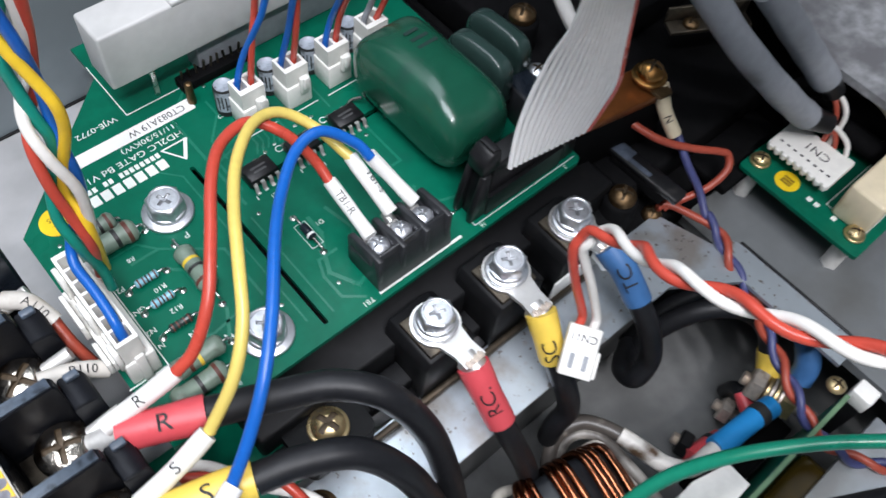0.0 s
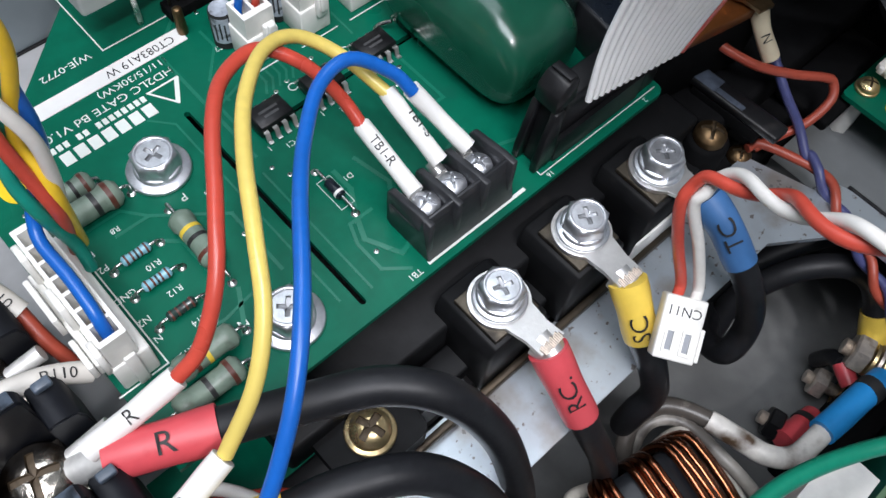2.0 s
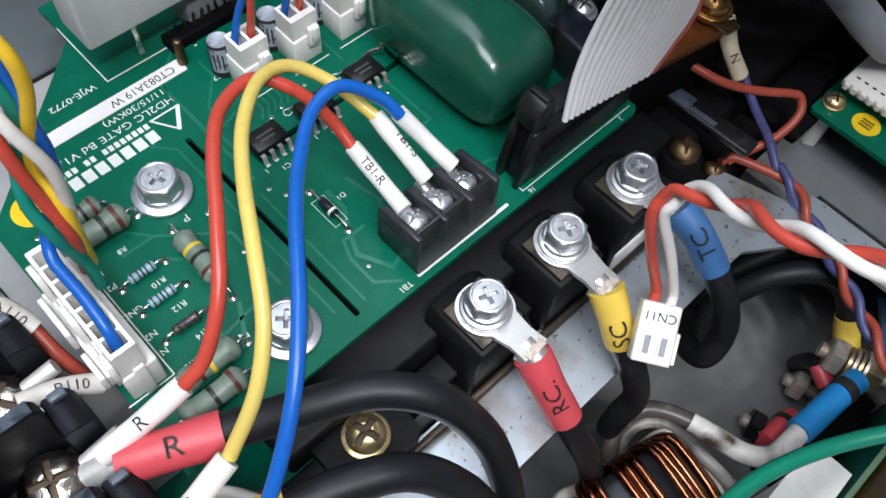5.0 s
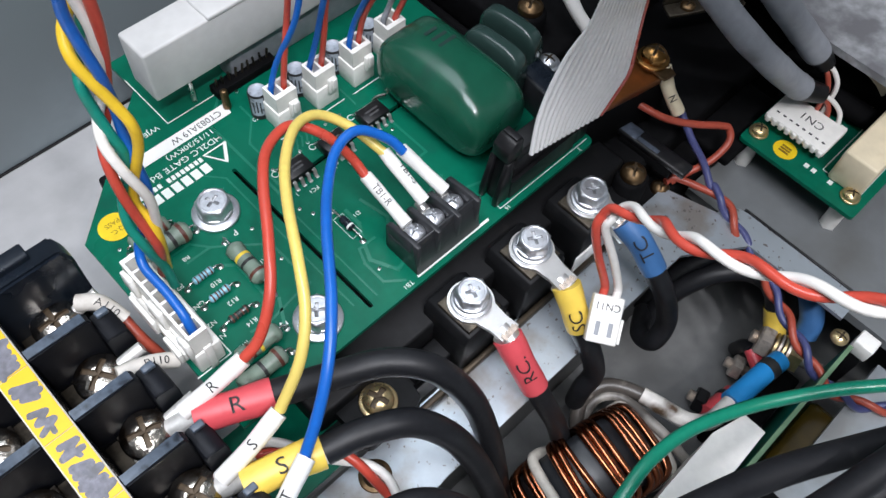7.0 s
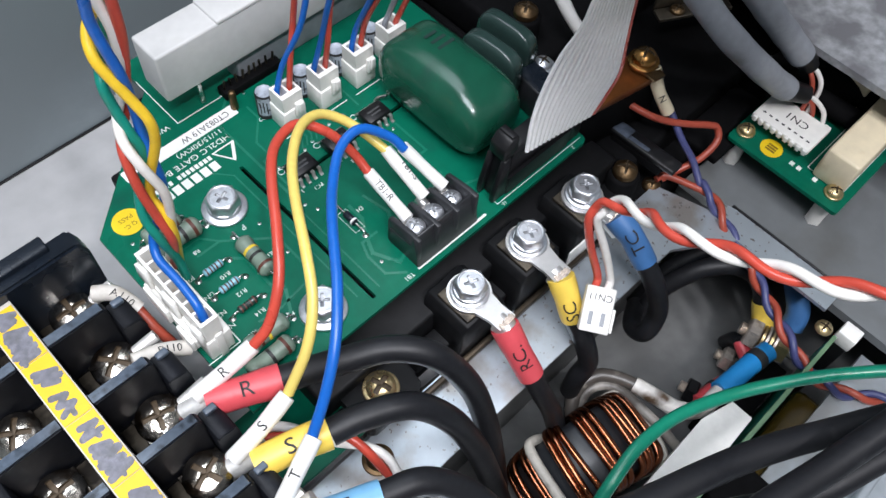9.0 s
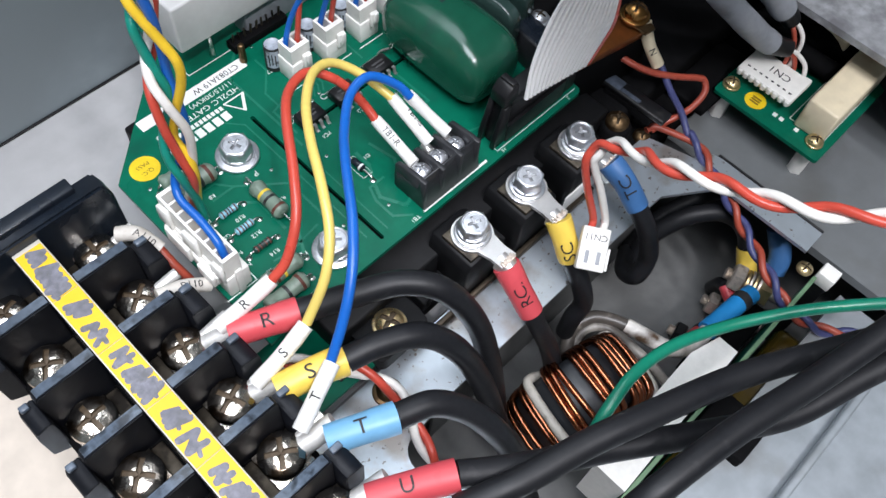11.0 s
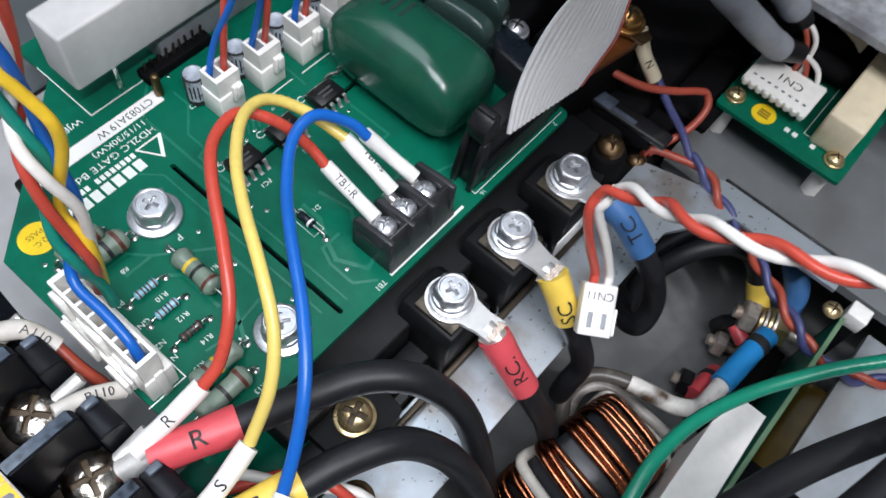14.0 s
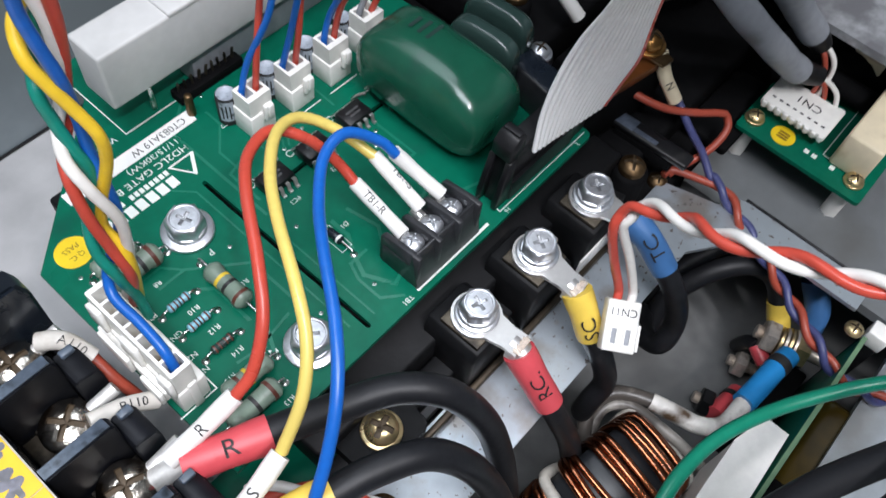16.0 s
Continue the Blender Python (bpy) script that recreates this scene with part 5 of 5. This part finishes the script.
for s in (-1, 1):
    part("window_frame", prism(B(), [(s * 1.9 - 1.2, -5.6), (s * 1.9 + 1.2, -5.6), (s * 1.9 + 1.2, 0), (s * 1.9 - 1.2, 0)], 3.22, 3.7, [[(s * 1.9 - 0.7, -5.0), (s * 1.9 + 0.7, -5.0), (s * 1.9 + 0.7, -0.6), (s * 1.9 - 0.7, -0.6)]]), WHITE, cn)
    part("contact", box(B(), s * 1.9 - 0.65, -4.9, 3.21, s * 1.9 + 0.65, -0.7, 3.3), GREY_HOSE, cn)
flat_words("CN11", 3.1, 0, 4.0, 3.24, 180, cn, INK)
pts = [(52.7, -44.1, 52), (54.8, -38.1, 64), (53.3, -34.1, 78), (56.4, -35.3, 84), (54.2, -45, 92), (48.2, -58.4, 104), (48.5, -71, 110), (49.3, -82.4, 115), (51.5, -92.3, 119), (55.4, -102.6, 124), (60.8, -114.2, 130)]
top = Vector((49.5, -47.5, 44.5)) + 6.5 * ay
lead = [[top + off * ax, top + off * ax + 4 * ay, Vector(pts[1]) + Vector((off * 0.6, -off * 0.9, 0)), Vector(pts[2]) + Vector((off * 0.4, -off * 0.5, -2))] for off in (2.0, -2.0)]
twisted("pair_wire", pts[2:], 1.28, (WIRE_WHT, WIRE_RED), 27, ("white wire of a twisted pair rising from a plug", "red wire of a twisted pair rising from a plug"), phase=0.6, lead_in=lead)

# orange and violet pair
pts = [(125.6, -25.6, 23.5), (128.2, -33.1, 26), (127.1, -42.9, 25), (123.2, -53.4, 22), (121.3, -65.5, 17), (117, -80.1, 12), (109.4, -95.4, 11), (107.6, -107.8, 6), (112.2, -120.7, 2), (124.4, -136.4, 2), (137.6, -156.9, 4)]
twisted("thin_pair_wire", pts[1:], 1.35, (WIRE_ORG, WIRE_VIO), 21, ("dusty orange-red wire of a twisted pair", "dusty violet-blue wire of a twisted pair"), lead_in=([(118.6, -23.6, 24.5), (122.5, -25.4, 25)], [(131.2, -14.1, 44), (129.7, -21.9, 38), (130.5, -29.4, 31), (128.2, -36.2, 26)]))
wire("thin_wire", [(117.7, 8, 50), (119.2, 0.5, 48), (123.9, -11.4, 45), (132.4, -19.6, 42), (141.5, -25.3, 39), (144.6, -27.8, 37), (142.5, -30.6, 33.5), (135, -30.2, 29.5), (127, -27.2, 26.5), (121, -24.6, 23.5)], 1.35, WIRE_ORG, "dusty red wire curving through the dark corner")
white_sleeve([(128.8, -2.6, 60), (128, -7.5, 53), (129.8, -13.2, 45)], 2.4, "N", 3.6, "aged white marker sleeve with one black letter", 0.6, mat=BEIGE)
white_sleeve([(117.8, 37, 75), (119.6, 29.9, 66), (121.9, 25, 60)], 2.4, "", 3.6, "aged white marker sleeve in the dark corner", mat=SLEEVE)
wire("earth_wire", [(8, -86.6, 26), (17.1, -84.9, 32), (31, -83.7, 34), (48.2, -86.3, 32), (67.1, -93.9, 30), (82.8, -103.9, 32), (94.2, -113.5, 36), (105.6, -124.8, 40), (116.4, -139.1, 48)], 2.1, WIRE_GRN, "green insulated earth wire curving over the white relay", seg=14)

# dark corner behind the module
# Black blocks added so the corner stays dark where shade falls.
blk = thing("shade_housing", 150, 60, 10, label="matt black housing added to carry the back corner's shade", category="housing")
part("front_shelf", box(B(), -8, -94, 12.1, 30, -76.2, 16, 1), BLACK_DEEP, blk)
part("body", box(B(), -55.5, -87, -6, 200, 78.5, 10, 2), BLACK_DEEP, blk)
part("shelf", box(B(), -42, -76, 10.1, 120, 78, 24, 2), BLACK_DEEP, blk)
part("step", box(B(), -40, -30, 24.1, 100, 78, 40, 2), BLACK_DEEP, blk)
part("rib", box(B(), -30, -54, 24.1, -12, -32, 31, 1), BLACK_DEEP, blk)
bar = thing("bus_bar", 127, 1.5, 55, -10, label="orange-brown copper bus bar under a brass screw", category="bus bar")
part("plate", box(B(), -31, -6.4, 0, 5.2, 6.4, 4, 0.6), COPPER_BAR, bar)
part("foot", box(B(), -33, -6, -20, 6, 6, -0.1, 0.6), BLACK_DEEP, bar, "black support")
nl = thing("ring_lug", 127, 1.5, 60.1, -100, label="dull brass lug on the bus bar under a brass screw", category="cable lug")
part("tongue", prism(B(), arc(0, 0, 5.2, 40, 320, 16) + [(9, -2.4), (9, 2.4)], 0, 1.0), BRASS_OLD, nl)
pan_screw("bus_screw", 127, 1.5, 61.2, 20, BUS_BRASS, "brass cross-head screw on the bus bar", r=4.2, h=4.6, washer=5.6)
pan_screw("housing_screw", 105, -16.5, 34, 30, BRASS_OLD, "dull brass cross-head screw in the black housing", r=4.4, h=4.4)
pan_screw("housing_screw", 118, -23.0, 20, 30, BRASS_OLD, "dull brass screw holding an orange wire", r=3.4, h=3.4)
pan_screw("housing_screw", 112, 44, 62, 30, BRASS_OLD, "dull brass screw behind the varistors", r=4.4, h=4.4)
post = thing("support_post", 105, -16.5, 22, label="black post under a brass screw", category="post")
part("column", lathe(B(), [(0, 0), (6, 0), (6, 11), (5, 12), (0, 12)], 20), BLACK_DEEP, post)
post2 = thing("support_post", 112, 44, 50, label="black post under a brass screw", category="post")
part("column", lathe(B(), [(0, 0), (6, 0), (6, 11), (5, 12), (0, 12)], 20), BLACK_DEEP, post2)
pin2 = thing("metal_standoff", 118, -23.0, 8, label="metal standoff in the dark corner", category="post")
part("column", lathe(B(), [(0, 2), (4, 2), (4, 11.5), (0, 12)], 6), STEEL, pin2)
sil = thing("fuse_link", 116.5, -13, 36.5, -88, label="dark flat fuse link with a scratched end and painted highlight", category="fuse")
part("body", box(B(), -13.5, -3.2, 0, 17, 3.2, 2.6, 0.8), BLACK, sil)
# Silver-blue reflection laid on the link as thin scratched plates.
part("cap", box(B(), -12.6, -2.6, 2.62, -4, 2.4, 2.8, 0.08), SILVER_GLINT, sil, "scratched silver plate with painted highlight")
part("streak", box(B(), -3.9, -2.2, 2.62, 5, -0.4, 2.76, 0.06), SILVER_GLINT, sil, "scratched silver streak of painted reflection")
part("leg", box(B(), -10, -3, -4.4, 12, 3, -0.05, 0.4), BLACK_DEEP, sil, "black support")
dc = thing("box_capacitor", 91, 18, 50, -8, label="dark grey box capacitor behind the ribbon header", category="capacitor")
part("case", box(B(), -4.5, -8, 0.1, 4.5, 8, 14, 0.8), STRIP_BLACK, dc)
part("lid", box(B(), -4.1, -7.6, 14.05, 4.1, 7.6, 14.5, 0.3), BLACK_GLOSS, dc)
pan_screw("housing_screw", 98, 23, 62, 10, STEEL, "small silver screw in the dark corner", r=3.0, h=2.6, washer=4.0)
post3 = thing("support_post", 98, 23, 50, label="black post under a silver screw", category="post")
part("column", lathe(B(), [(0, 0), (4.6, 0), (4.6, 11), (4, 11.9), (0, 11.9)], 18), BLACK, post3)
br = thing("bronze_bracket", 172, 10, 50.2, -28, label="dull bronze bracket strip in the dark corner", category="bracket")
part("strip", box(B(), -15, -3, 0, 16, 3, 1.6, 0.4), DARK_PLATE, br)
part("upstand", box(B(), -15, 3.1, 0, 16, 4.2, 7, 0.3), DARK_PLATE, br)
pan_screw("housing_screw", 166, 13, 52, 10, BRASS_OLD, "dull screw in the bronze bracket", r=2.8, h=2.4)

# ---- side board with CN1 ----
sb = thing("side_board", 152, -79, 27.4, label="small green circuit board on white standoffs", category="circuit board")
part("laminate", prism(B(), round_rect(0, 0, 100, 48.6, 1.5, 3), 0, 1.6), PCB, sb, smooth=0)
bm = B()
line(bm, [(10.5, 3.5), (64, 3.5), (64, 19), (10.5, 19), (10.5, 3.5)], 0.35)
part("outline_print", bm, SILK, sb, smooth=0)
bm = B()
for k, (x, y) in enumerate(((7.5, 24), (7.5, 21), (7.5, 14))):
    box(bm, x - 1, y - 0.9, 1.62, x + 1, y + 0.9, 1.66)
part("print_bars", bm, SILK, sb, "small unreadable white print", smooth=0)
stk = tagged(new("round_sticker", mesh_from("round_sticker", prism(B(), arc(159.5, -45.6, 4.4, 0, 350, 31), 29.05, 29.2), STICKER, 0)), "yellow round inspection sticker on the side board", "sticker")
bm = B()
for k in range(3):
    box(bm, 157.8 + 1.3 * k, -47.6, 29.22, 158.7 + 1.3 * k, -43.6, 29.25)
part("print_bars", bm, STICKER_INK, stk, "unreadable printed bars", smooth=0)
c1 = thing("board_connector", 163.5, -58, 29, label="white multi-way board connector with two rows of pin slots", category="connector")
part("housing", box(B(), -1.2, 0.8, 4.3, 14.6, 25.8, 6.8, 0.4), WHITE, c1)
part("base", box(B(), 3.0, 1.6, 0, 14.2, 25.0, 4.25, 0.3), WHITE, c1)
part("back_ledge", box(B(), 14.7, 1.2, 1.0, 16.2, 4.0, 6.0, 0.3), WHITE, c1)
for k in range(9):
    part("tooth", box(B(), -2.3, 1.3 + 2.75 * k, 4.5, -1.22, 2.9 + 2.75 * k, 6.7, 0.15), WHITE, c1)
for k in range(8):
    part("pin_slot", box(B(), 2.2, 3.0 + 2.75 * k, 6.82, 2.9, 4.3 + 2.75 * k, 6.9), INK, c1, smooth=0)
flat_words("CN1", 5.0, 8.2, 12.0, 6.9, 90, c1, INK)
for pts, mat, c in (([(176.5, -42.5, 44), (179.5, -46.5, 41.5), (180.5, -51, 38), (178.6, -53.5, 33.5)], WIRE_WHT, "white"), ([(176.5, -43, 43), (178.6, -46, 40), (178.8, -48, 36), (178, -49, 32)], WIRE_ORG, "brown"), ([(180.6, -37.6, 52), (181.5, -41, 51), (181, -45, 46), (179, -46, 34)], WIRE_WHT, "white"), ([(180, -37, 52), (179, -40.5, 50), (178.6, -43.5, 44), (178, -44, 34)], WIRE_ORG, "brown")):
    wire("plug_wire", pts, 0.95, mat, c + " thin wire entering the board connector")
# Black tubes added for the tape clump and the shadow behind the connector.
for pts, r in (([(183, -28, 30), (186, -40, 36), (188, -52, 36), (194, -66, 31)], 4.2), ([(192, -24, 34), (194, -38, 40), (196, -50, 40), (204, -62, 34)], 4.6), ([(182, -22, 34), (190, -30, 44), (200, -42, 46), (212, -48, 40)], 4.4)):
    wire("dark_clump_cable", pts, r, BLACK_DEEP, "black tube added for the tape clump and shadow over the side board", "cable", group="taped cables", seg=14)
bx = thing("cream_box", 160.5, -75.5, 29, label="aged cream plastic component box on the side board", category="relay")
bm = box(B(), 0, 0, 0.1, 54, 13.0, 15.5, 1.0)
part("case", bm, BEIGE, bx)
bx2 = thing("cream_box", 196, -58, 29, label="aged cream plastic component box further back", category="relay")
part("case", box(B(), 0, 0, 0.1, 30, 12, 16, 1.0), BEIGE, bx2)
for x, y in ((158.8, -34.2), (159.2, -73.2)):
    pan_screw("board_screw", x, y, 29.0, 30, BRASS, "small brass cross-head screw in the side board", r=3.0, h=2.6, washer=3.6, group="side board screws")
    so = thing("standoff", x, y, 12, label="white nylon standoff under the side board", category="standoff", group="standoffs")
    part("column", lathe(B(), [(0, 0), (3.4, 0), (3.4, 15.3), (0, 15.3)], 6), WHITE, so)
for pts, r, tape in (([(134, 0.5, 95), (139.3, -14.4, 82), (149.8, -25.8, 68), (165, -32.9, 52), (170.6, -36.9, 46.6)], 4.8, [(169.6, -36.2, 47.4), (173.5, -39.4, 45.2), (177, -43, 44)]), ([(148.7, -12.2, 95), (159.8, -20.9, 80), (171.1, -27.7, 66), (177.5, -33.8, 57)], 4.9, [(176.6, -33, 58.2), (179, -35.4, 55), (180.6, -37.5, 52)])):
    hose = thing("grey_hose", 0, 0, 0, label="thick grey sheathed cable running to the board connector", category="cable", group="grey hoses")
    part("sheath", tube(B(), smooth_path(pts, 8), r, 20, r_at=lambda f: 1 + 0.02 * math.sin(23 * f)), GREY_HOSE, hose)
    part("tape_collar", tube(B(), smooth_path(tape, 5), r * 0.95, 16, r_at=lambda f: 0.98 - 0.22 * f), BLACK, hose, "black tape wrap")
wire("black_hose", [(250, -40, 40), (215, -72, 30), (205, -95, 22), (215, -130, 14)], 5, RUBBER, "black cable behind the cream box", "cable", seg=14)
sh = thing("metal_cover", 183, -140, 56, label="rough grey cast metal cover plate over the side board", category="cover")
part("plate", prism(B(), [(0, 0), (140, 0), (140, 190), (14, 190), (0, 110)], 0, 3), SHEET_GREY, sh)
part("lip", box(B(), 137, 0, -44, 139.9, 168, -0.1, 0.4), SHEET_GREY, sh)

# ---- vertical power board with choke, nuts and white relay ----
vb = thing("filter_board", 60, -106.4, -44, label="green circuit board standing upright beside the tray", category="circuit board")
part("laminate", box(B(), -56, -0.8, 0, 62, 0.8, 56, 0.2), PCB, vb)
part("cut_edge", box(B(), -56, -0.75, 56.02, 62, 0.75, 56.3, 0.08), PCB_EDGE, vb, "pale green cut edge")
rl = thing("white_relay", 39, -98.8, 0, label="long white plastic relay with a chamfered end on the upright board", category="relay")
end = [(-33, -6.4), (33.2, -4.3), (33.2, 3.4), (21, 6.8), (-33, 5.8)]
part("case", prism(B(), end, -14, 14.6), WHITE, rl)
part("lid", prism(B(), [(x * 1.006, y * 1.03) for x, y in end], 14.7, 16.2), WHITE, rl)
for k in range(4):
    part("pin", box(B(), -24 + 15 * k, -7.6, -10, -22.8 + 15 * k, -6.9, -8, 0.1), SOLDER, rl)
am = thing("amber_transformer", 66, -118, -36, label="transformer wrapped in glossy amber tape behind the upright board", category="transformer")
part("winding", box(B(), -52, -9, 0.1, 40, 9, 34, 3), AMBER, am)
part("core", box(B(), -20, -10, 2, -2, 10, 42, 1), BLACK_DEEP, am)
part("yellow_tape", box(B(), -1.6, -9.6, 34.1, 12, -5.6, 35.2, 0.2), TUBE_YEL, am, "yellow tape strip")
part("red_tape", box(B(), 12.4, -9.4, 34.1, 16, -5.8, 35.4, 0.2), TUBE_RED, am, "red tape end")
sp = thing("standoff", 126, -108.5, 7, label="white nylon spacer beside the upright board", category="standoff")
part("block", box(B(), -2.8, -4.5, 0, 3.5, 2.5, 7.2, 0.5), WHITE, sp)
part("stem", box(B(), -2.4, -4, -51, 3, 2, -0.1, 0.6), BLACK, sp, "black stem below")
pan_screw("board_screw", 118.5, -101.5, 15.9, 0, BRASS, "small brass screw on the upright board", r=3.0, h=2.6)


def terminal_nut(x, y, z, mat, label, size=1.0, washers=4):
    t = thing("terminal_nut", x, y, z, 15, -90, 0, label=label, category="nut", group="terminal nuts")
    g = size
    stud = [(0, -20), (2.4, -20)]
    for k in range(8):
        stud += [(2.4 * g, 4.6 * g + 0.3 * k), (2.65 * g, 4.75 * g + 0.3 * k)]
    part("stud", lathe(B(), stud + [(2.0 * g, 4.6 * g + 2.6), (0, 4.6 * g + 2.6)], 16), DULL_NUT, t)
    for k in range(washers):
        w = (6.6 - 0.35 * k) * g
        part("washer", lathe(B(), [(2.7 * g, -7 + 1.6 * k), (w, -7 + 1.6 * k), (w, -6.0 + 1.6 * k), (2.7 * g, -6.0 + 1.6 * k)], 26), BRASS if k % 2 else DULL_NUT, t)
    part("hex_nut", lathe(B(), [(2.7 * g, -0.6), (5.6 * g, -0.6), (6.3 * g, -0.1), (6.3 * g, 3.9 * g), (5.5 * g, 4.6 * g), (2.7 * g, 4.6 * g)], 6), mat, t, smooth=0)
    if washers:
        part("lower_nut", lathe(B(), [(2.7, -12), (6.2, -12), (6.2, -7.4), (2.7, -7.4)], 6), BRASS, t, smooth=0)
    return t


terminal_nut(121, -86.6, -17, DULL_NUT, "steel nut and washers on a stud of the upright board")
terminal_nut(115.5, -85.2, -35, DULL_NUT, "small steel nut on a threaded stud beside a blue cap", 0.84, 2)
terminal_nut(94, -83.5, -36, BLACK, "small blackened nut on a stud beside a pink cap", 0.85, 0)
base = thing("stud_block", 104, -92, -44, label="black terminal base carrying brass studs", category="terminal base")
part("block", box(B(), -20, -12, 0, 18, 2, 20, 1), BLACK_DEEP, base)
wire("red_sleeve", [(116.5, -83.5, -21), (115, -86, -21.5), (113.2, -89.5, -22)], 2.8, TUBE_RED, "small red sleeve on a lug between the nuts", "cable sleeve", seg=14)
wire("stud_lead", [(120, -78.5, -34), (118.6, -80.5, -25), (116.4, -83.7, -21)], 2.6, RUBBER, "short black lead entering a red sleeve", "cable", seg=12)
wire("yellow_sleeve", [(130.0, -79.6, -9.5), (128.4, -82.6, -14), (126, -86, -17.5)], 4.1, TUBE_YEL, "yellow sleeve at the end of a black cable", "cable sleeve", seg=16)
wire("pink_sleeve", [(90, -87.5, -34), (97, -88.4, -35), (105, -89.6, -36)], 4.2, TUBE_RED, "dull pink sleeve on a lug beside a blackened nut", "cable sleeve", seg=16)
wire("black_band", [(99.5, -88.7, -35.3), (101.6, -89, -35.6)], 4.5, INK, "black tape band round a pink sleeve", "tape", seg=16)
wire("blue_cap_sleeve", [(86, -90.1, -8), (93, -90.9, -8), (105.1, -92, -9), (113.8, -93.2, -10)], 4.0, TUBE_CYAN, "bright blue sleeve on a lug between nuts", "cable sleeve", seg=16)
bl = [(78.2, -89.2, -8), (91.2, -90.7, -8), (105.1, -92, -9), (113.8, -93.2, -10)]
wire("black_band", [bl[2], Vector(bl[2]).lerp(Vector(bl[3]), 0.45)], 4.25, INK, "black tape band round a blue sleeve", "tape", seg=16)
wire("choke_lead", [(40.4, -61.3, -20), (44.6, -56.3, -16), (50.7, -53, -12), (58.5, -55.1, -10), (63.2, -60.4, -10), (66.1, -67.3, -10), (67.5, -73, -10)], 2.6, SMOKED, "smoke-stained grey sleeve looping over the choke", "wire", seg=14)
wire("choke_lead_sleeve", [(65.9, -66.8, -10), (67.8, -74.3, -10), (70.3, -83.7, -10), (76.3, -89.4, -10), (87, -90.4, -8.4)], 3.1, BURNT, "scorched white sleeve on a lead of the choke", "cable sleeve", seg=14)
wire("choke_lead", [(41.6, -63, -22), (47.2, -57.9, -17), (53.5, -56.3, -13), (59, -59.6, -12), (61.1, -65.7, -11), (60.1, -75.2, -9), (60.1, -84.5, -10), (61.3, -93, -16)], 1.9, SMOKED_PALE, "smoke-grey sleeved lead curving down behind the choke", "wire", seg=12)

# toroid choke: rounded ring on edge with copper turns
tq = thing("toroid_choke", 36, -78, -20, label="black toroidal choke wound with bright copper wire", category="choke")
tq.matrix_world = Matrix.Translation((0.0345, -0.0725, -0.021)) @ Euler((radians(94), 0, radians(-12))).to_matrix().to_4x4()
RO, RI, HH = 24.0, 11.0, 12.5
prof = [(RI, -HH + 2), (RI + 2, -HH), (RO - 3, -HH), (RO, -HH + 3), (RO, HH - 3), (RO - 3, HH), (RI + 2, HH), (RI, HH - 2), (RI, -HH + 2)]
part("core", lathe(B(), prof, 48), CORE, tq)
turns = [33.0, 38.6] + [a + d for a in (62, 90, 118) for d in (-5.6, 0.0, 5.6)] + [a + d for a in (150, 172, 195, 330, 355, 20) for d in (-3.0, 3.0)]
rnd = random.Random(9)
for a in turns:
    a = radians(a + rnd.uniform(-0.9, 0.9))
    b = a + radians(rnd.uniform(-2.5, 2.5))
    q = [Vector((r * math.cos(c), r * math.sin(c), z)) for r, z, c in ((RI - 1.2, -HH + 2, a), (RI + 2, -HH - 1.3, a), (RO - 3, -HH - 1.4, a), (RO + 1.2, -HH + 3, a), (RO + 1.2, HH - 3, b), (RO - 3, HH + 1.4, b), (RI + 2, HH + 1.3, b), (RI - 1.2, HH - 2, a), (RI - 1.2, -HH + 2, a))]
    part("copper_turn", tube(B(), smooth_path(q, 3), 1.3, 8), COPPER, tq)
for a in (140, 20):
    q = [Vector((r * math.cos(radians(a)), r * math.sin(radians(a)), z)) for r, z in ((RI, -HH - 1), (RO - 2, -HH - 1.8), (RO + 1.8, -HH + 3), (RO + 1.8, HH - 3), (RO - 2, HH + 1.8), (RI, HH + 1))]
    part("white_tie", tube(B(), smooth_path(q, 4), 1.9, 8), TIE, tq, "soiled white tie band")
